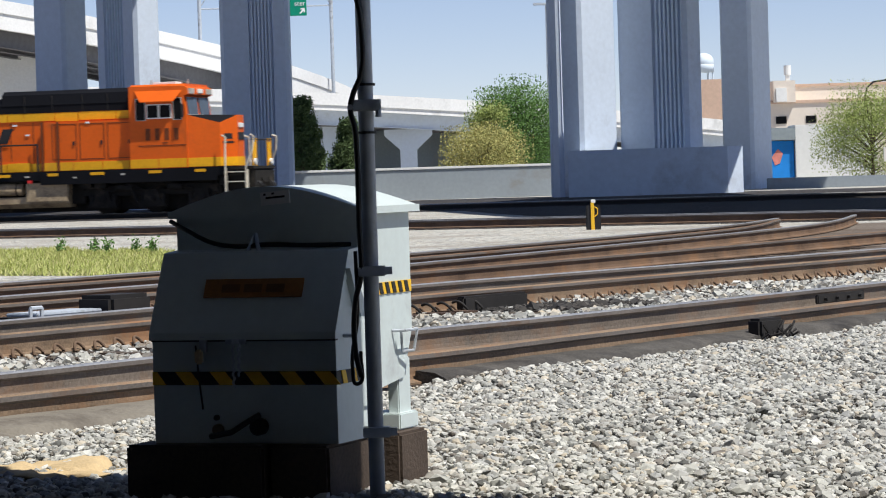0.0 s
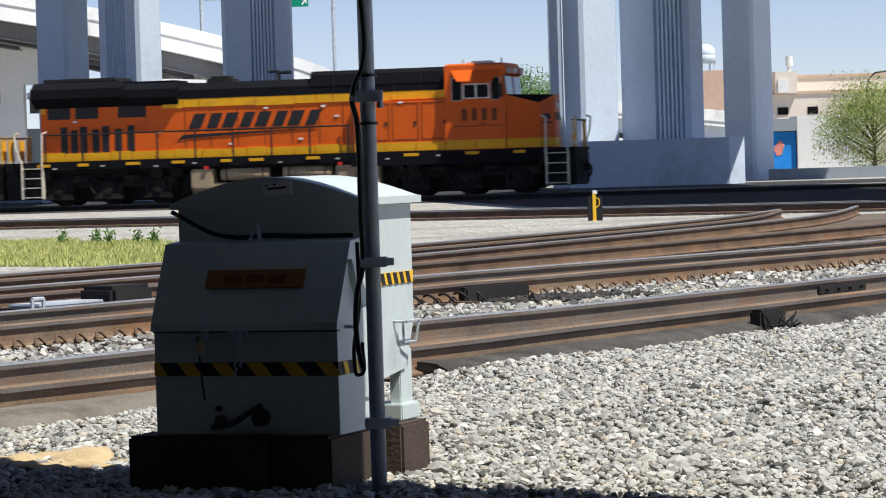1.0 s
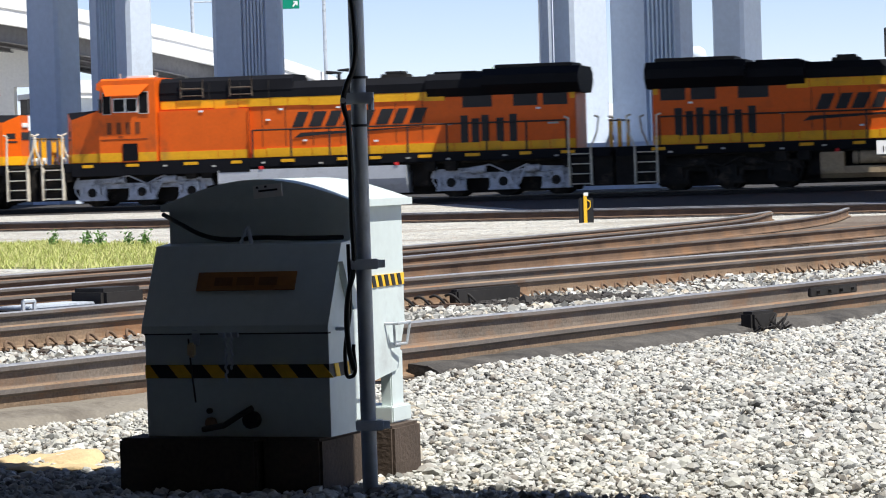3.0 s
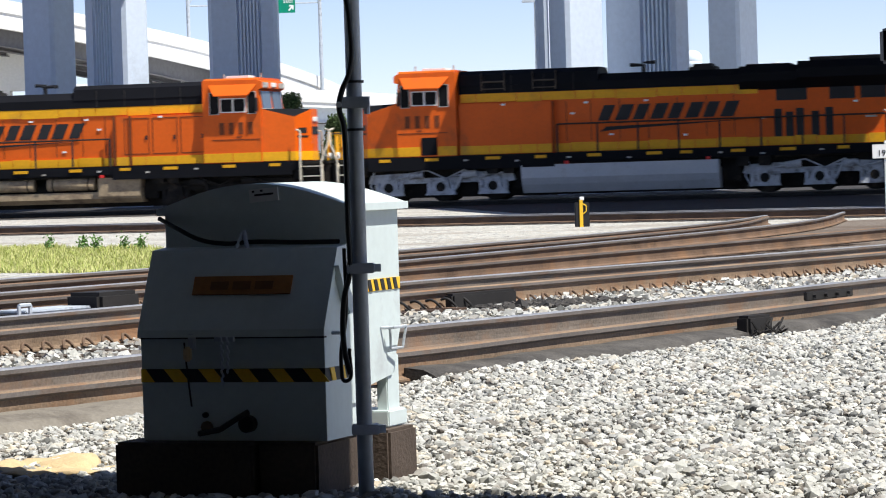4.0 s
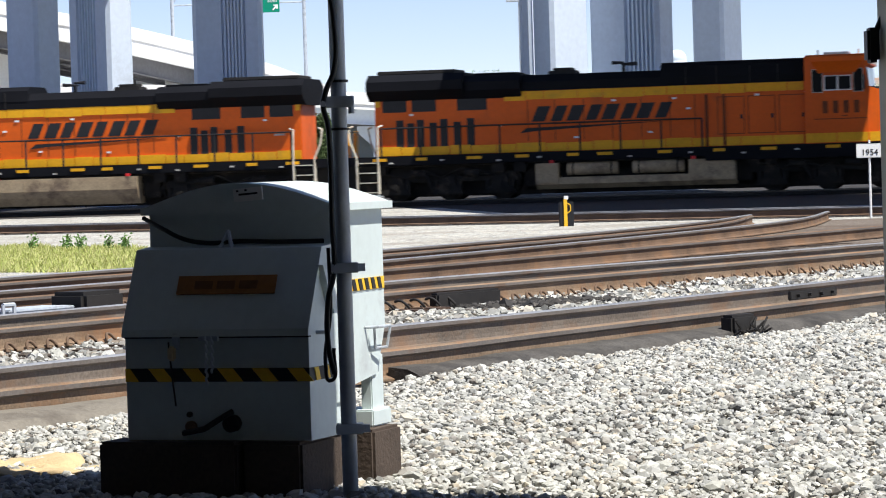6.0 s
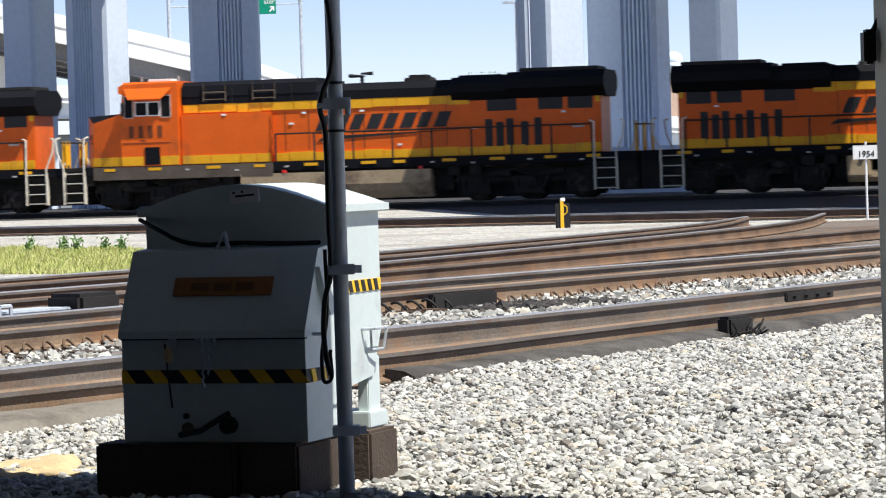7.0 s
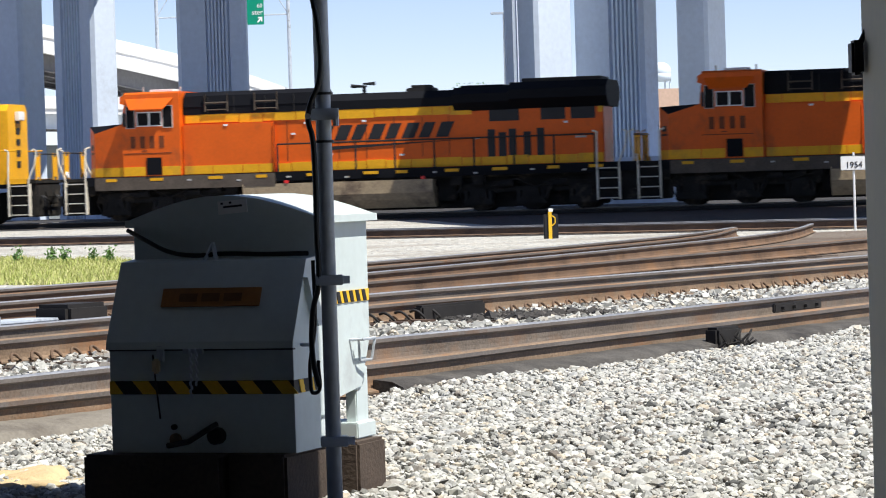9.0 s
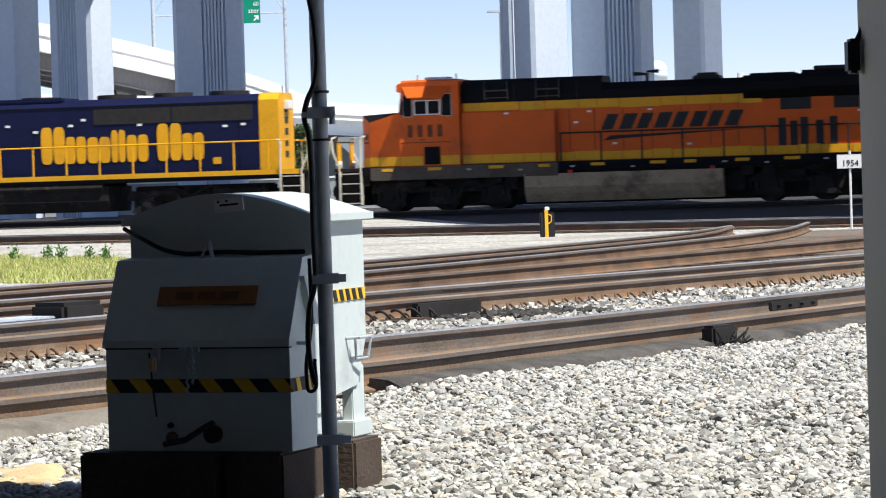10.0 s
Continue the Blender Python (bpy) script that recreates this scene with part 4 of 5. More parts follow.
# ---- viaducts ----
def pier(x, y, w, d, turn, fluted, label, top=17.0, flute=(0.0, 0.5)):
    """A tall pier with chamfered corners and, in front, a recess of narrow ribs."""
    c, ribs = 0.18, []
    out = [(-w / 2, -d / 2 + c), (-w / 2 + c, -d / 2)]
    if fluted:
        a, b = flute[0] - flute[1] / 2 * w, flute[0] + flute[1] / 2 * w
        out += [(a, -d / 2), (a + 0.03, -d / 2 + 0.2), (b - 0.03, -d / 2 + 0.2), (b, -d / 2)]
        ribs = [a + (b - a) * (i + 1) / 7 for i in range(6)]
    out += [(w / 2 - c, -d / 2), (w / 2, -d / 2 + c), (w / 2, d / 2 - c), (w / 2 - c, d / 2), (-w / 2 + c, d / 2), (-w / 2, d / 2 - c)]
    ob = thing("bridge_pier", label, "bridge pier", "piers of the viaducts", m=pose(x, y, 0, 0, 0, turn))
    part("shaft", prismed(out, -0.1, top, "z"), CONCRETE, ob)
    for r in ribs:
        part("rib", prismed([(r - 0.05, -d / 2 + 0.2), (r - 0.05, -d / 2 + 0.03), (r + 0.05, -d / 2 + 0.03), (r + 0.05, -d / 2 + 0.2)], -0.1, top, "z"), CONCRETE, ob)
    return ob


def slab(name, outline, z, thick, label):
    bm = prismed(outline, z, z + thick, "z")
    return solo(name, bm, WALL_GREY, label, "viaduct deck", "viaduct decks")


def sweep(bm, profile, path):
    """A cross-section (out, up) swept along a path of 3D points."""
    path = [Vector(p) for p in path]
    rings = []
    for i, p in enumerate(path):
        d = path[min(i + 1, len(path) - 1)] - path[max(i - 1, 0)]
        side = Vector((d.y, -d.x, 0)).normalized()
        rings.append([bm.verts.new(p + side * a + Vector((0, 0, b))) for a, b in profile])
    n = len(profile)
    for r0, r1 in zip(rings, rings[1:]):
        for i in range(n):
            bm.faces.new((r0[i], r1[i], r1[(i + 1) % n], r0[(i + 1) % n]))
    bm.faces.new(rings[0])
    bm.faces.new(rings[-1][::-1])
    bmesh.ops.recalc_face_normals(bm, faces=bm.faces)
    return bm


def arc(a, b, c, n=24):
    a, b, c = Vector(a), Vector(b), Vector(c)
    return [a * (1 - t) ** 2 + 2 * b * t * (1 - t) + c * t * t for t in [i / n for i in range(n + 1)]]


def flyover(path, label, rail_h=0.9, girder=1.5, width=9.0, edge=1.3, steel=True):
    fl = thing("flyover", label, "flyover")
    part("deck", sweep(bmesh.new(), [(0, -edge), (0, 0), (-width, 0), (-width, -edge), (-width + 0.4, -edge), (-width + 0.4, -0.4), (-0.4, -0.4), (-0.4, -edge)], path), CONCRETE_PALE, fl)
    part("parapet", sweep(bmesh.new(), [(0.12, -0.08), (0.12, rail_h), (-0.2, rail_h), (-0.35, 0.05)], path), CONCRETE_PALE, fl)
    for k in (1.4, 3.6, 5.8, 8.0):
        part("girder", sweep(bmesh.new(), [(-k, -0.4), (-k - 0.12, -0.4), (-k - 0.12, -0.4 - girder), (-k - 0.3, -0.4 - girder), (-k - 0.3, -0.46 - girder), (-k + 0.2, -0.46 - girder), (-k + 0.2, -0.4 - girder), (-k, -0.4 - girder)], path),
             STEEL_GIRDER if k > 1.5 or steel else CONCRETE, fl)
    return fl


def viaducts():
    tall = "tall grey concrete viaduct pier with chamfered corners"
    ribbed = "tall grey concrete viaduct pier with a ribbed recess"
    pier(-19.05, 156.0, 2.29, 1.73, -40, False, tall)
    pier(-15.18, 151.5, 3.96, 1.44, -55, True, ribbed, flute=(-0.16, 0.48))
    pier(-8.87, 151.0, 3.35, 2.4, 0, True, ribbed, flute=(0.32, 0.35))
    pier(7.05, 150.9, 2.6, 2.4, -52, False, tall)
    pier(5.72, 148.6, 0.8, 0.3, -52, False, "slim grey concrete pier beside a wide one")
    pier(10.82, 150.0, 4.15, 1.4, -40, True, ribbed, flute=(0.95, 0.42))
    pier(16.6, 166.0, 1.84, 2.6, -30, False, tall)
    bm = prismed([(-4.1, -1.6), (3.45, -1.6), (4.15, -0.55), (4.15, 1.6), (-4.1, 1.6)], -0.1, 2.2, "z")
    solo("pier_plinth", bm, CONCRETE, "long low grey concrete plinth round a viaduct pier", "plinth", m=pose(10.3, 147.2, 0, 0, 0, -6))
    slab("viaduct_deck", [(4.9, 110.2), (6.9, 92.5), (9.1, 75.9), (15.3, 65.9), (43.1, 36.7), (43.1, 72.7), (23.1, 100.7), (18.9, 106.7), (18.6, 149.7), (13.4, 149.7), (13.4, 144.7), (10.4, 144.7), (10.4, 141.7), (4.9, 115.7)], 12.0, 1.6, "wide concrete viaduct deck high above the tracks")
    slab("viaduct_deck", [(-7.3, 127), (-0.2, 127), (-0.2, 174), (-7.3, 174)], 17.0, 1.6, "concrete viaduct deck carried by ribbed piers")
    slab("viaduct_deck", [(17.0, 151), (27.3, 151), (27.3, 177), (17.0, 177)], 17.0, 1.6, "concrete viaduct deck on a single pier")
    slab("viaduct_deck", [(-20.2, 131), (-11.5, 131), (-11.5, 174), (-20.2, 174)], 17.0, 1.6, "concrete viaduct deck on tall piers")
    fl = flyover(arc((-70, 205, 19.2), (-14, 232, 13.6), (-4.5, 300, 6.6)), "pale concrete highway flyover that curves down behind the piers", width=10, girder=2.0)
    for x, y, w, top in ((-34.0, 243, 5.0, 11.6), (-20.3, 259, 9.5, 9.8)):
        bm = boxed(-w / 2, w / 2, -1, 1, top - 3.0, top, 0.05)
        box(bm, -1.2, 1.2, -0.9, 0.9, -0.1, top - 2.9, 0.05)
        part("pier_cap", bm, CONCRETE_PALE, fl).matrix_basis = pose(x, y, 0)
    lo = flyover(arc((-30, 240, 8.1), (-5, 250, 7.6), (26, 268, 4.2)), "pale concrete highway ramp with slab parapet before distant trees", girder=1.2, width=9, edge=0.5, steel=False)
    for x, y, h in ((-9.0, 254.8, 5.0), (-2.6, 256.6, 4.6), (3.4, 260, 4.0)):
        bm = prismed([(-2.0, h + 0.5), (2.0, h + 0.5), (2.0, h), (0.7, h - 1.2), (0.7, -0.1), (-0.7, -0.1), (-0.7, h - 1.2), (-2.0, h)], -1.0, 1.0)
        part("pier_cap", bm, CONCRETE, lo).matrix_basis = pose(x, y, 0)
    # low wall behind the tracks
    bm = boxed(-60, 6.1, 0, 0.5, -0.1, 1.55, 0.03)
    solo("wall_coping", boxed(-60, 6.1, -0.06, 0.56, 1.555, 1.68, 0.02), CONCRETE_PALE, "pale concrete coping along a low wall", "coping", kind="structure", m=pose(0, 160, 0))
    solo("wall_low", bm, WALL_PALE, "long low grey concrete wall behind the tracks", "wall", kind="structure", m=pose(0, 160, 0))
    bm = boxed(17.0, 60, 0, 0.5, -0.1, 0.55, 0.03)
    solo("wall_low_east", bm, WALL_PALE, "low grey concrete kerb wall before a bush", "wall", kind="structure", m=pose(0, 160, 0))


def gantry():
    g = thing("sign_gantry", "grey steel highway sign gantry with truss", "sign gantry", m=pose(0, 275, 0))
    part("post", rod(bmesh.new(), (-21.10, 0, 0), (-21.10, 0, 19.59), 0.17, 10), GALV, g)
    part("post", rod(bmesh.new(), (-9.34, 0, 0), (-9.34, 0, 19.59), 0.17, 10), GALV, g)
    bm = bmesh.new()
    for z in (16.65, 19.08):
        rod(bm, (-21.10, 0, z), (-9.34, 0, z), 0.07, 6)
    for i in range(8):
        x = -21.10 + i * 1.471
        rod(bm, (x, 0, 16.65 + 2.43 * (i % 2)), (x + 1.471, 0, 16.65 + 2.43 * ((i + 1) % 2)), 0.045, 6)
    part("truss", bm, GALV, g)
    part("sign_board", boxed(-16.88, -11.51, -0.4, -0.32, 15.78, 20.10, 0.02), SIGN_GREEN, g, "green highway sign board with white writing")
    bm = bmesh.new()
    prism(bm, [(-12.15, 16.02), (-12.05, 15.94), (-11.78, 16.22), (-11.78, 16.06), (-11.66, 16.06), (-11.66, 16.46), (-12.06, 16.46), (-12.06, 16.34), (-11.88, 16.34)], -0.43, -0.41)
    part("arrow", bm, WHITE, g)
    for body, x, z, size in (("ster", -11.6, 16.68, 0.62), ("60", -11.62, 17.30, 0.5)):
        cu = bpy.data.curves.new("writing", "FONT")
        cu.body, cu.size, cu.align_x, cu.extrude = body, size, "RIGHT", 0.01
        me = bpy.data.meshes.new_from_object(bpy.data.objects.new("writing", cu))
        me.materials.append(WHITE)
        o = new("writing", me)
        o.parent = g
        o.matrix_basis = pose(x, -0.42, z, 90, 0, 0)


# ---- plants ----
def leaf_mesh(name, centres, size, rng):
    n = len(centres)
    a = rng.normal(size=(n, 3))
    a /= np.linalg.norm(a, axis=1)[:, None]
    b = np.cross(a, rng.normal(size=(n, 3)))
    b /= np.linalg.norm(b, axis=1)[:, None]
    s = (size * rng.uniform(0.5, 1.4, n))[:, None]
    co = np.stack([centres - a * s, centres + b * s * 0.45, centres + a * s, centres - b * s * 0.45], 1).reshape(-1, 3)
    return raw_mesh(name, co, np.arange(4 * n).reshape(n, 4))


def tree(name, x, y, z0, height, width, crown_low, leaves, material, label, seed, cone=False, category="tree", size=0.085, clumps=26):
    rng = np.random.default_rng(seed)
    t = thing(name, label, category, m=pose(x, y, z0))
    bm = bmesh.new()
    rod(bm, (0, 0, -0.1), (0.05, 0, height * 0.55), 0.03 * height, 8, 0.012 * height)
    hubs = []
    for i in range(clumps):
        k = rng.uniform(0, 1)
        z = crown_low + (height - crown_low) * k
        r = width / 2 * ((1 - k) ** 0.8 if cone else (0.35 + 1.3 * (k * (1 - k)) ** 0.5) * rng.uniform(0.45, 1.0))
        ang = rng.uniform(0, 2 * np.pi)
        hubs.append((np.cos(ang) * r * 0.85, np.sin(ang) * r * 0.85, z))
        rod(bm, (0, 0, max(0.3, z * 0.55)), hubs[-1], 0.008 * height, 5, 0.003 * height)
    part("trunk", bm, BARK, t)
    hubs = np.array(hubs)
    pick = rng.integers(0, clumps, leaves)
    spread = width * (0.10 if cone else 0.125)
    c = hubs[pick] + np.clip(rng.normal(size=(leaves, 3)), -1.7, 1.7) * spread * np.array([1, 1, 0.8])
    me = leaf_mesh("crown", c, size, rng)
    me.materials.append(material)
    o = new("crown", me)
    o.parent = t
    return t


def far_bank():
    solo("bank_far", boxed(-28, 22, 0, 3, -0.2, 5.2, 0.1), WALL_GREY, "grey concrete abutment under the distant ramps", "abutment", kind="structure", m=pose(-8, 258.5, 0, 0, 0, 25))


def plants():
    tree("tree", 4.7, 178, 0, 6.0, 5.6, 1.2, 46000, LEAF, "leafy green tree behind the low wall", 5, clumps=62, size=0.062)
    tree("tree", 2.9, 174, 0, 5.0, 2.6, 1.0, 13000, LEAF_PALE, "pale green spring tree beside a larger tree", 15, clumps=30, size=0.06)
    tree("bush", 2.4, 170, 0, 3.3, 4.9, 0.8, 22000, LEAF_YELLOW, "wide yellow-green flowering bush behind the wall", 6, category="bush", clumps=46, size=0.06)
    tree("conifer", -7.7, 174, 0, 5.6, 2.9, 0.5, 26000, LEAF_DARK, "dark green conical evergreen tree", 7, cone=True, clumps=60)
    tree("conifer", -5.2, 176, 0, 4.4, 2.6, 0.5, 20000, LEAF_DARK, "dark green small evergreen tree", 8, cone=True, clumps=60)
    tree("bush", 25.0, 178, 0, 5.0, 6.2, 0.9, 25000, LEAF_PALE, "large sparse pale green bush by a white wall", 9, category="bush", clumps=52, size=0.062)
    rng = np.random.default_rng(4)
    n = 30000
    x, y = rng.uniform(-10.5, -3.6, n), rng.uniform(43.5, 63, n)
    ok = (y > 43 + (x + 4) * -0.9) & (y < 57.5 - (x + 5) * 1.6 + 1.2 * np.sin(x * 3))
    x, y = x[ok], y[ok]
    n = len(x)
    h = rng.uniform(0.03, 0.11, n)
    a = rng.uniform(0, 2 * np.pi, n)
    w = 0.012
    co = np.stack([np.stack([x - w * np.cos(a), y - w * np.sin(a), np.full(n, -0.01)], 1), np.stack([x + w * np.cos(a), y + w * np.sin(a), np.full(n, -0.01)], 1),
                   np.stack([x + rng.normal(0, 0.05, n), y + rng.normal(0, 0.05, n), h], 1)], 1).reshape(-1, 3)
    me = raw_mesh("grass", co, np.arange(3 * n).reshape(n, 3))
    me.materials.append(GRASS)
    tagged(new("grass", me), "strip of fresh green grass between the tracks", "grass", kind="stuff")
    bm = prismed([(-3.4, 43.0), (-3.8, 55.5), (-11.5, 67.0), (-11.5, 50.0)], -0.05, 0.004, "z")
    solo("grass_strip", bm, SOIL, "grassy soil strip beside the rails", "grass strip", kind="structure")
    for i, (wx, wy) in enumerate(((-7.3, 58.8), (-6.55, 58.0), (-6.25, 57.3), (-5.7, 57.0), (-5.35, 56.6))):
        c = np.random.default_rng(20 + i).normal(size=(130, 3)) * np.array([0.045, 0.045, 0.075]) + np.array([0, 0, 0.14])
        me = leaf_mesh("weed", c, 0.035, np.random.default_rng(30 + i))
        me.materials.append(LEAF)
        o = tagged(new("weed", me), "small dark green weed in the grass", "weed", "weeds", kind="stuff")
        o.location = (wx, wy, 0)


# ---- distance ----
def distance():
    b = thing("building", "long low beige commercial building in the distance", "building", m=pose(0, 380, 0))
    part("wall", boxed(31.0, 90, 0, 20, -0.2, 8.9), BEIGE, b)
    part("upper_wall", boxed(33.5, 90, 3, 20, 8.8, 10.9), BEIGE, b)
    part("parapet", boxed(30.8, 90, -0.2, 0.3, 8.7, 9.05), BRICK_PALE, b)
    part("parapet", boxed(33.3, 90, 2.8, 3.2, 10.8, 11.1), BRICK_PALE, b)
    part("stair_tower", boxed(31.4, 34.9, -1.5, 4, -0.2, 11.9), BRICK_PALE, b)
    part("roof_unit", boxed(41.3, 44.0, -1, 3, 8.8, 11.5), BEIGE, b)
    part("roof_unit", boxed(41.6, 42.9, -1.2, 1, 8.9, 10.6), WHITE, b)
    for x in (45.3, 41.6, 50.2):
        w = part("window", boxed(x, x + 1.3, -0.1, 0.2, 6.2, 7.1), DARKGLASS, b)
    bm = boxed(43.0, 43.5, 0.5, 1.0, 11.2, 12.2)
    rod(bm, (43.25, 0.75, 12.2), (43.25, 0.75, 13.4), 0.45, 12)
    part("roof_vent", bm, WHITE, b)
    w = thing("water_tower", "pale blue water tower on slim legs", "water tower", m=pose(51.9, 600, -1.0))
    bm = bmesh.new()
    bmesh.ops.create_uvsphere(bm, u_segments=24, v_segments=14, radius=1, matrix=Matrix.Translation((0, 0, 22.5)) @ Matrix.Diagonal((2.0, 2.0, 1.8, 1)))
    rod(bm, (0, 0, 20.5), (0, 0, 22.5), 1.95, 24)
    smooth(part("tank", bm, TANKBLUE, w))
    for i in range(6):
        a = i * math.pi / 3
        part("leg", rod(bmesh.new(), (1.7 * math.cos(a), 1.7 * math.sin(a), 0), (1.7 * math.cos(a), 1.7 * math.sin(a), 21), 0.18, 6), TANKBLUE, w)
    s = thing("shed", "small white shed with a blue painted wall", "shed", m=pose(0, 190, 0))
    part("wall", boxed(21.95, 27, 0, 4, -0.1, 3.65, 0.03), WHITE, s)
    part("mural", boxed(19.6, 21.9, 0.3, 4, -0.1, 2.7, 0.03), SIGN_BLUE, s, "blue wall with a pink painted patch")
    part("roof", boxed(19.3, 22.0, 0, 4.2, 2.72, 3.5, 0.03), WALL_GREY, s)
    part("painted_patch", prismed([(20.5, 1.7), (20.9, 2.2), (21.2, 1.9), (21.0, 1.3), (20.7, 1.2)], 0.27, 0.295), mat("patch_pink", (0.7, 0.25, 0.2), 0.7), s)
    for x, y, h, arm in ((7.7, 215, 12.9, -0.9),):
        l = thing("street_lamp", "slim grey highway lamp post with a flat head", "street lamp", m=pose(x, y, 0))
        part("post", rod(bmesh.new(), (0, 0, 0), (0, 0, h), 0.1, 8, 0.06), GALV, l)
        part("head", boxed(arm, 0.1, -0.15, 0.15, h - 0.05, h + 0.12, 0.03), GALV, l)
    l = thing("street_lamp", "dark curved street lamp by the bush", "street lamp", m=pose(29.8, 215, 0))
    part("post", rods([(0, 0, 0), (0, 0, 5.6), (0.15, 0, 6.4), (0.6, 0, 6.8), (2.2, 0, 7.0)], 0.06), BLACK, l)


# ---- trackside things ----
def cabinet():
    c = thing("signal_cabinet", "grey steel trackside cabinet with barrel lid and yellow-black stripe", "cabinet", m=pose(-0.442, 12.3, 0.228, 0, 0, -22))
    part("body", prismed([(0.25, 0.13), (0.25, 0.92), (0.80, 0.92), (0.80, 0.42), (0.70, 0.22), (0.45, 0.19), (0.40, 0.13)], -0.82, 0.0, "x"), CABINET, c)
    W = 0.822
    hood = part("hood", prismed([(0.0, 0.0), (0.0, 0.432), (0.15, 0.752), (0.26, 0.762), (0.26, 0.0)], -W, 0.0, "x"), CABINET, c)
    # black strip drawing both the seam and the shadow under the lid's overhang
    part("lid_seam_shade", boxed(-W - 0.002, 0.002, -0.003, 0.02, 0.415, 0.4215), BLACK, hood)
    part("hood_lid", prismed([(-0.022, 0.422), (-0.016, 0.452), (0.140, 0.774), (0.27, 0.784), (0.27, 0.762), (0.155, 0.752), (0.008, 0.432)], -W - 0.006, 0.008, "x"), CABINET, hood)
    n = 14
    rim = 0.915
    top = [(-0.83 + 0.85 * i / n, rim + 0.03 + 0.095 * math.sin(math.pi * i / n)) for i in range(n + 1)]
    part("lid", prismed(top + [(0.035, rim + 0.03), (0.035, rim), (-0.845, rim), (-0.845, rim + 0.03)], 0.22, 0.84), CABINET, c)
    for x in (-0.80, -0.04):
        part("leg", boxed(x - 0.02, x + 0.03, 0.66, 0.79, 0.0, 0.3, 0.005), CABINET, c)
        part("leg", boxed(x - 0.02, x + 0.03, 0.28, 0.36, 0.0, 0.2, 0.005), CABINET, c)
    part("foot_plate", boxed(-0.83, 0.01, 0.62, 0.82, 0.0, 0.07, 0.006), CABINET, c)
    # warning stripes, one block at a time
    band = part("warning_band", boxed(-W - 0.002, 0.002, -0.004, 0.25, 0.238, 0.293), BLACK, c)
    part("stripe", prismed([(-W, 0.292), (-W + 0.02, 0.292), (-W + 0.06, 0.239), (-W, 0.239)], -0.008, -0.003), YELLOW, band)
    for i in range(5):
        x = -W + 0.104 + i * 0.156
        part("stripe", prismed([(x, 0.292), (x + 0.07, 0.292), (x + 0.115, 0.239), (x + 0.045, 0.239)], -0.008, -0.003), YELLOW, band)
    for y in (0.04, 0.14):
        part("stripe", prismed([(y, 0.292), (y + 0.04, 0.292), (y + 0.06, 0.239), (y + 0.02, 0.239)], 0.001, 0.006, "x"), YELLOW, band)
    band = part("warning_band", boxed(-0.001, 0.003, 0.30, 0.80, 0.577, 0.627), YELLOW, c)
    for i in range(7):
        y = 0.31 + i * 0.068
        part("stripe", prismed([(y, 0.626), (y + 0.034, 0.626), (y + 0.054, 0.578), (y + 0.02, 0.578)], 0.002, 0.006, "x"), BLACK, band)
    o = part("warning_label", boxed(-0.22, 0.22, -0.004, 0.004, -0.04, 0.04), BROWN_LABEL, c, "faded brown warning label")
    o.matrix_basis = pose(-0.385, 0.0640, 0.628, -25.5, 0, 0)
    for i in range(3):
        q = part("print_bar", boxed(-0.14 + i * 0.1, -0.06 + i * 0.1, -0.007, -0.003, -0.02, 0.015), mat("label_print", (0.17, 0.07, 0.02), 0.7), o)
    o = part("data_plate", boxed(-0.065, 0.065, -0.004, 0.004, -0.027, 0.027), WHITE, c, "small white data plate")
    o.matrix_basis = pose(-0.346, 0.214, 0.992, 0, -4, 0)
    for i, (a, b, z) in enumerate(((-0.05, -0.04, 0.017), (-0.012, -0.002, 0.018), (-0.04, 0.045, 0.002))):
        part("print_bar", boxed(a, b, -0.007, -0.003, z - 0.004, z + 0.004), BLACK, o)
    # hasp, padlock, chain, handle
    bm = boxed(-0.60, -0.57, -0.02, 0.0, 0.37, 0.44, 0.004)
    part("hasp", bm, GALV, c)
    part("padlock", boxed(-0.61, -0.578, -0.05, -0.02, 0.325, 0.385, 0.008), mat("brass", (0.62, 0.50, 0.30), 0.35, metal=0.3), c, "brass padlock")
    bm = bmesh.new()
    for k in (0, 1):
        for i in range(12 - 3 * k):
            bmesh.ops.create_icosphere(bm, subdivisions=1, radius=0.009, matrix=Matrix.Translation((-0.445 + 0.026 * k + 0.006 * (i % 2), -0.03, 0.415 - i * 0.0165)) @ Matrix.Diagonal((0.7, 0.7, 1.3, 1)))
    box(bm, -0.475, -0.39, -0.03, -0.012, 0.405, 0.425)
    part("chain", bm, GALV, c)
    cable("loop", [(-0.62, -0.01, 0.40), (-0.60, -0.03, 0.28), (-0.59, -0.02, 0.14)], 0.004, IRON, c)
    bm = rods([(-0.56, -0.02, 0.03), (-0.45, -0.05, 0.05), (-0.36, -0.06, 0.10), (-0.33, -0.03, 0.12)], 0.012)
    rod(bm, (-0.34, -0.04, 0.07), (-0.34, 0.0, 0.07), 0.035, 12)
    part("crank", bm, IRON, c)
    bm = rod(bmesh.new(), (-0.535, -0.015, 0.105), (-0.535, 0.0, 0.105), 0.012, 10)
    part("bolt", bm, IRON, c)
    part("plug", rod(bmesh.new(), (-0.53, -0.015, 0.055), (-0.53, 0.0, 0.055), 0.025, 12), RUST, c)
    part("lid_stay", rods([(-0.47, 0.19, 0.77), (-0.44, 0.21, 0.845), (-0.415, 0.19, 0.77)], 0.009), GALV, c)
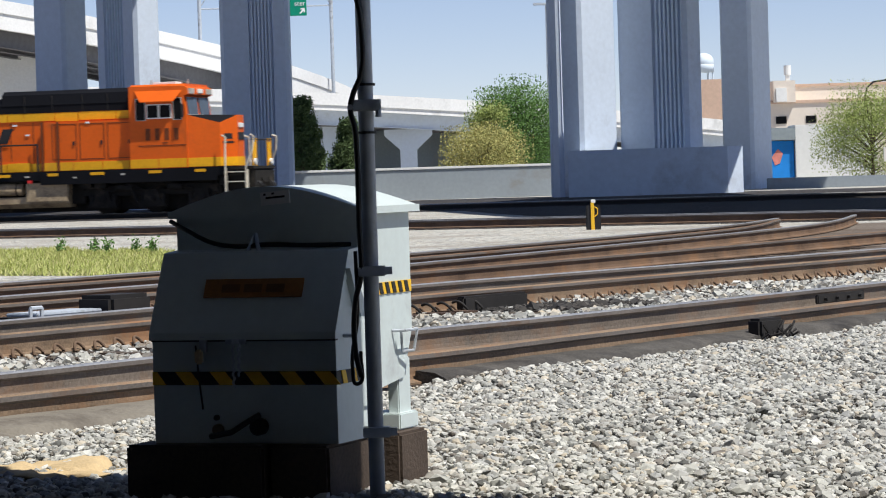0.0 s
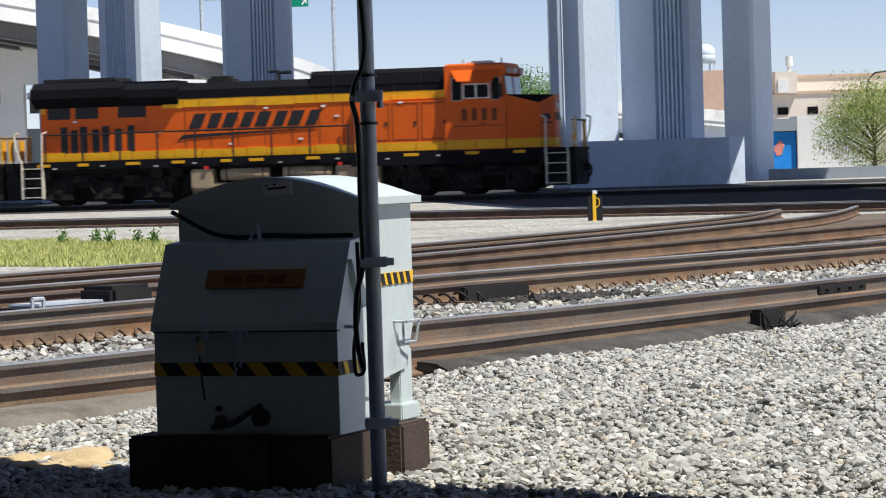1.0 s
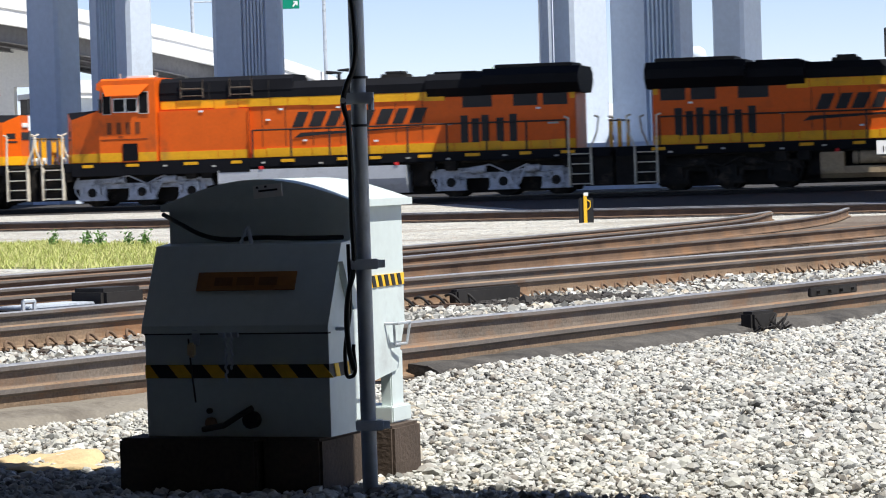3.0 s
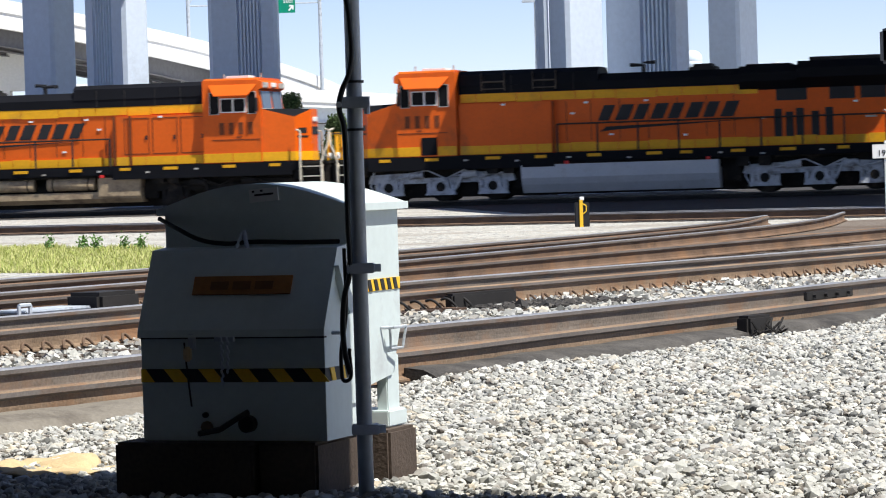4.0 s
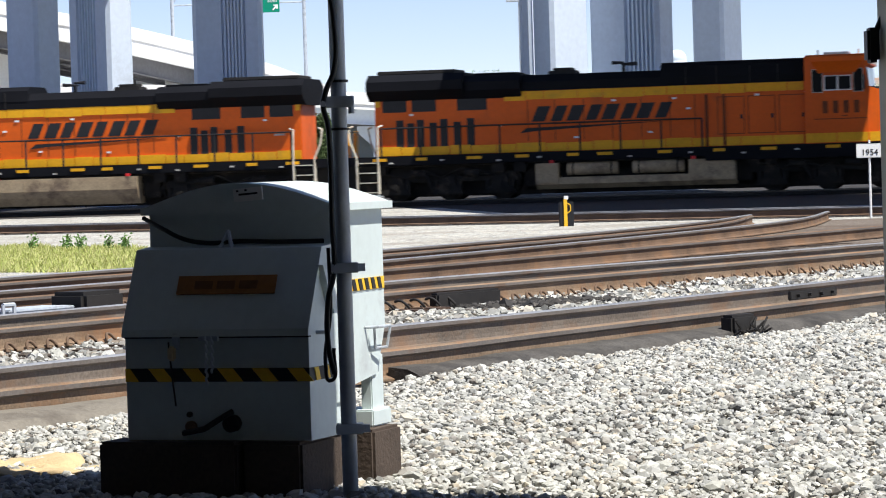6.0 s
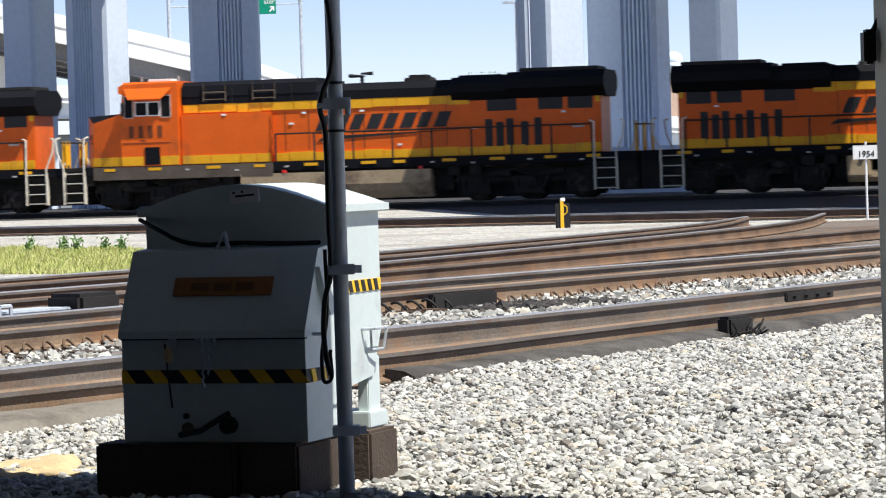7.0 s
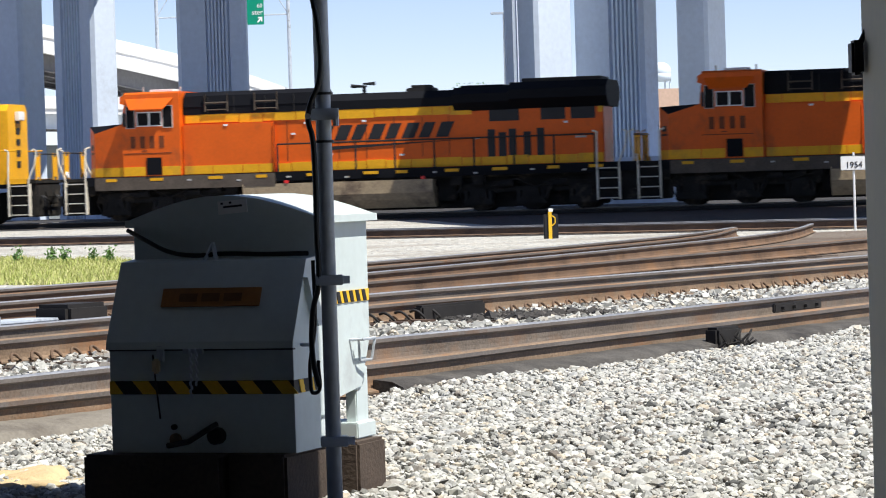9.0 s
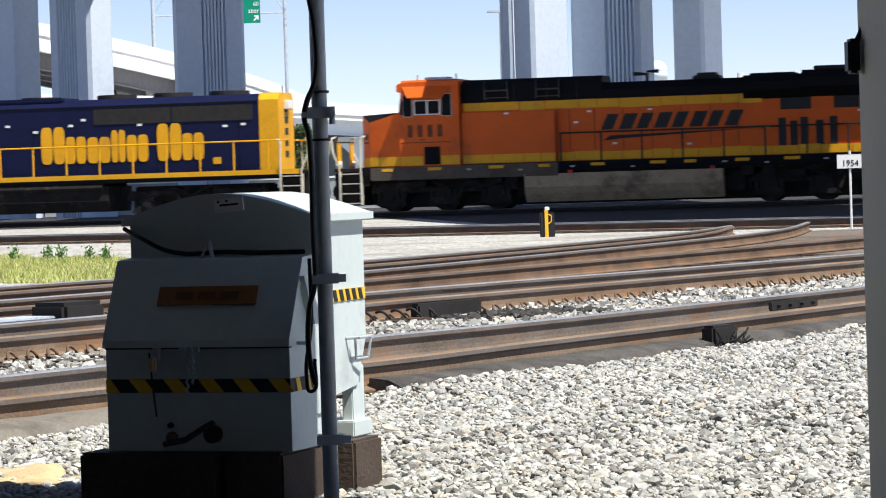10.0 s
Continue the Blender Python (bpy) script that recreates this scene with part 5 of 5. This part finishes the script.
    part("side_bracket", rods([(0.0, 0.58, 0.42), (0.05, 0.60, 0.42), (0.05, 0.74, 0.42), (0.04, 0.72, 0.33), (0.02, 0.64, 0.33), (0.03, 0.61, 0.42)], 0.006), GALV, c)
    part("side_latch", prismed([(0.10, 0.70), (0.13, 0.70), (0.24, 0.56), (0.24, 0.50), (0.20, 0.50)], 0.0, 0.03, "x"), CABINET, c)
    part("side_knob", rods([(0.0, 0.08, 0.43), (0.05, 0.08, 0.43)], 0.008), GALV, c)
    cable("cable", [(-0.84, 0.235, 0.905), (-0.74, 0.20, 0.862), (-0.64, 0.20, 0.815), (-0.54, 0.20, 0.797), (-0.46, 0.20, 0.797), (-0.42, 0.21, 0.800), (-0.2, 0.21, 0.795), (-0.01, 0.2, 0.795)], 0.010, CABLE, c, "black hanging cable")
    for y0, y1, x0, x1 in ((-0.08, 0.14, -0.92, -0.30), (0.50, 0.80, -0.92, 0.06)):
        t = solo("timber", boxed(x0, x1, y0, y1, -0.229, 0.0, 0.012), TIE, "old dark railway timber under the cabinet", "timber", "timbers under the cabinet", m=pose(-0.442, 12.3, 0.226, 0, 0, -22))
    solo("timber", boxed(-0.28, -0.02, -0.06, 0.48, -0.229, 0.0, 0.012), TIE, "old dark railway timber under the cabinet", "timber", "timbers under the cabinet", m=pose(-0.442, 12.3, 0.226, 0, 0, -22))


def pipe_mast():
    p = thing("pipe_mast", "grey galvanised pipe mast with cable and clamps", "mast", m=pose(-0.289, 12.2, 0))
    smooth(part("pole", rod(bmesh.new(), (0, 0, -0.1), (0, 0, 4.2), 0.031, 20), GALV, p))
    for z in (0.28, 0.92):
        part("clamp", box(boxed(-0.05, 0.06, -0.045, 0.045, z - 0.02, z + 0.02, 0.004), 0.05, 0.085, -0.02, 0.02, z - 0.015, z + 0.015), GALV, p)
    bm = boxed(-0.06, 0.06, -0.05, 0.05, 1.555, 1.60, 0.005)
    for x in (-0.06, 0.05):
        rod(bm, (x, -0.07, 1.57), (x, 0.06, 1.57), 0.012)
    rod(bm, (0.05, -0.03, 1.53), (0.05, -0.03, 1.60), 0.012)
    part("clamp", bm, GALV, p)
    for z in (1.47, 1.66):
        part("cable_tie", rod(bmesh.new(), (0, 0, z - 0.005), (0, 0, z + 0.005), 0.04, 16), BLACK, p)
    cable("cable", [(-0.03, -0.04, 4.2), (-0.035, -0.045, 2.1), (-0.01, -0.045, 1.9), (-0.015, -0.045, 1.7), (-0.048, -0.05, 1.62), (-0.06, -0.05, 1.56), (-0.045, -0.05, 1.49),
                    (-0.04, -0.045, 1.4), (-0.04, -0.04, 1.1), (-0.04, -0.03, 0.9), (-0.065, 0.0, 0.8), (-0.07, 0.0, 0.6), (-0.05, 0.0, 0.5)], 0.011, CABLE, p, "thick black cable tied to the mast")
    cable("cable", [(-0.06, 0.03, 1.0), (-0.06, 0.05, 0.75), (-0.085, 0.05, 0.52), (-0.07, 0.04, 0.47), (-0.05, 0.03, 0.6)], 0.008, CABLE, p)


def marker_post():
    m = thing("marker_post", "short yellow and black trackside marker post", "marker post", m=pose(3.3, 67.0, 0))
    part("post", boxed(-0.16, 0.16, 0, 0.12, -0.05, 0.52, 0.02), BLACK, m)
    part("yellow_bar", boxed(-0.06, 0.02, -0.03, 0.0, -0.05, 0.58, 0.01), YELLOW, m)
    part("hoop", rods([(0.02, -0.02, 0.48), (0.09, -0.02, 0.44), (0.09, -0.02, 0.32), (0.02, -0.02, 0.26)], 0.012), YELLOW, m)
    part("cap", boxed(-0.05, 0.05, -0.03, 0.05, 0.56, 0.64, 0.01), WHITE, m)


def yellow_post():
    m = thing("marker_post", "short plain yellow trackside post", "marker post", m=pose(10.15, 66.0, 0))
    part("post", boxed(-0.06, 0.06, -0.04, 0.04, -0.05, 0.78, 0.015), YELLOW, m)


def number_sign():
    s = thing("trackside_sign", "small white sign with black figures on a thin post", "sign", m=pose(9.65, 65.0, 0))
    part("post", rod(bmesh.new(), (0, 0, -0.05), (0, 0, 1.65), 0.025, 8), WHITE, s)
    part("board", boxed(-0.29, 0.29, -0.05, -0.03, 1.27, 1.58, 0.01), WHITE, s)
    cu = bpy.data.curves.new("figures", "FONT")
    cu.body, cu.size, cu.align_x, cu.extrude = "1954", 0.18, "CENTER", 0.004
    me = bpy.data.meshes.new_from_object(bpy.data.objects.new("figures", cu))
    me.materials.append(BLACK)
    o = new("figures", me)
    o.parent = s
    o.matrix_basis = pose(0.0, -0.055, 1.33, 90, 0, 0)


def station():
    # far edge is in view; the unseen length and height shade the cabinet
    bm = boxed(1.623, 1.923, -5.4, 10.68, -0.1, 13.0, 0.02)
    solo("wall_station", bm, COLUMN, "plain olive grey end wall of the station building", "wall", kind="structure")
    sp = thing("loudspeaker", "small black loudspeaker bracketed to the station wall", "loudspeaker", m=pose(1.583, 10.6, 1.62))
    part("housing", boxed(-0.012, 0.03, -0.05, 0.05, 0.0, 0.12, 0.01), BLACK, sp)
    part("bracket", rods([(0.02, 0, 0.1), (0.05, 0, 0.16)], 0.01), BLACK, sp)
    # unseen walls and dark floor, added to keep sky light off the cabinet
    solo("shade_wall_back", boxed(-14, 1.62, -5.4, -5.0, -0.1, 8.0), BRICK_DARK, "plain dark brick wall, unseen, added to darken the cabinet front", "wall", kind="structure")
    solo("platform", boxed(-9.0, 1.60, -5.0, 10.6, -0.1, -0.004), ASPHALT, "dark asphalt floor, unseen, added to cut light bounced upward", "platform", kind="structure")
    solo("shade_wall_west", boxed(-9.3, -9.0, -5.0, 12.0, -0.1, 4.0), BRICK_DARK, "plain dark brick side wall, unseen, added to block light", "wall", kind="structure")
    # unseen roof, added so its edge casts the shadow line over the cabinet
    solo("shade_roof", prismed([(1.62, 11.01), (-3.0, 14.62), (-14.0, 14.62), (-14.0, -5.0), (1.62, -5.0)], 4.0, 4.25, "z"), SHADE_BOARDS, "unseen grey roof added to shade the cabinet front", "canopy", kind="structure")


def trackside():
    # asphalt strip along the nearest rail
    curve = [(-3.2, 15.05), (-2.38, 16.35), (-1.3, 17.75), (-0.22, 19.03), (0.92, 20.8), (2.2, 22.75), (3.57, 24.89), (8, 31.8)]
    for nm, a, b, wide, m, lab in (("asphalt_strip", 0, 3, 0.36, DIRT, "dusty grey asphalt strip along the rail"), ("asphalt_strip_east", 3, 8, 0.30, ASPHALT, "cracked dark asphalt strip along the rail")):
        prof = [(0.02, -0.05), (0.02, 0.080), (wide * 0.55, 0.070), (wide * 0.85, 0.045), (wide, 0.0), (wide, -0.05)]
        path = []
        pts = [Vector((*q, 0)) for q in curve[a:b]]
        for p0, p1 in zip(pts, pts[1:]):
            path += [p0.lerp(p1, k / 12) for k in range(12)]
        path.append(pts[-1])
        bm = sweep(bmesh.new(), prof, path)
        for v in bm.verts:
            if v.co.z > 0.02:
                v.co += Vector((0.03, -0.03, 0.014)) * noise.noise(v.co * 3.0) + Vector((0.012, -0.012, 0.004)) * noise.noise(v.co * 13.0)
        solo(nm, bm, m, lab, "asphalt strip", kind="structure")
    rng = np.random.default_rng(12)
    tangle = thing("rail_lubricator", "greasy black tangle of metal at the rail's foot", "rail fitting", m=pose(2.42, 22.55, 0.06, 0, 0, 50))
    part("case", boxed(-0.22, 0.1, -0.02, 0.1, -0.04, 0.11, 0.02), IRON, tangle)
    for i in range(22):
        p = Vector((rng.normal(0, 0.13), rng.normal(-0.03, 0.07), -0.03))
        q = p + Vector((rng.normal(0, 0.09), rng.normal(0, 0.07), rng.uniform(0.02, 0.12)))
        part("wire", rod(bmesh.new(), p, q, 0.009, 5), IRON, tangle)
    part_of = thing("frog_casting", "dark oily steel frog casting with braces beside the rail", "rail fitting", m=pose(-0.2, 28.25, 0.0, 0, 0, 54))
    part("casting", boxed(0.45, 1.5, -0.15, -0.045, -0.02, 0.15, 0.02), IRON, part_of)
    for i in range(5):
        part("tie_plate", boxed(-1.35 + i * 0.36, -1.12 + i * 0.36, -0.40, -0.06, -0.02, 0.035, 0.008), RAIL_DARK, part_of)
    for i in range(9):
        x = -1.3 + i * 0.24
        cable("brace", [(x, -0.06, 0.10), (x, -0.12, 0.11), (x + 0.02, -0.18, 0.07), (x + 0.06, -0.19, 0.02), (x + 0.08, -0.12, 0.04)], 0.013, IRON, part_of)
    jb = thing("joint_bar", "dark bolted joint bar on the rail's web", "rail fitting", m=pose(3.45, 27.0, 0.05, 0, 0, 55.8))
    part("bar", boxed(-0.45, 0.45, -0.045, -0.012, 0.02, 0.10, 0.008), IRON, jb)
    for i in range(4):
        part("bolt", rod(bmesh.new(), (-0.33 + i * 0.22, -0.05, 0.06), (-0.33 + i * 0.22, -0.08, 0.06), 0.018, 6), IRON, jb)
    # sand
    bm = bmesh.new()
    bmesh.ops.create_uvsphere(bm, u_segments=48, v_segments=24, radius=1, matrix=Matrix.Diagonal((0.38, 0.30, 0.03, 1)))
    for v in bm.verts:
        v.co += Vector((v.co.x * 0.5, v.co.y * 0.5, 0.05)) * noise.noise(v.co * 5) + Vector((0, 0, 0.025)) * noise.noise(v.co * 17)
    smooth(solo("sand_mound", bm, SAND, "small heap of pale yellow sand on the stones", "sand mound", m=pose(-1.75, 13.85, 0.0)))
    # switch machine
    s = thing("switch_machine", "low grey and black switch machine between the rails", "switch machine", m=pose(-3.6, 28.6, 0, 0, 0, 55))
    part("case", boxed(-0.6, 0.5, -0.25, 0.25, -0.02, 0.10, 0.02), IRON, s)
    part("cover", boxed(-0.5, 0.4, -0.2, 0.2, 0.102, 0.135, 0.012), GALV, s)
    part("motor", boxed(0.5, 1.1, -0.22, 0.22, -0.02, 0.25, 0.04), IRON, s)
    part("lever", rods([(-0.7, -0.3, 0.0), (-0.7, -0.3, 0.19), (-0.55, -0.3, 0.19), (-0.55, -0.3, 0.05)], 0.02), GALV, s)
    for i in range(6):
        part("rod", boxed(-2.2, -1.0, -0.6 + i * 0.24, -0.54 + i * 0.24, 0.0, 0.07), IRON, s)


# ---- build ----
tracks()
viaducts()
TRAIN = train()
gantry()
distance()
far_bank()
plants()
cabinet()
pipe_mast()
marker_post()
number_sign()
yellow_post()
station()
trackside()
ground()
motions()
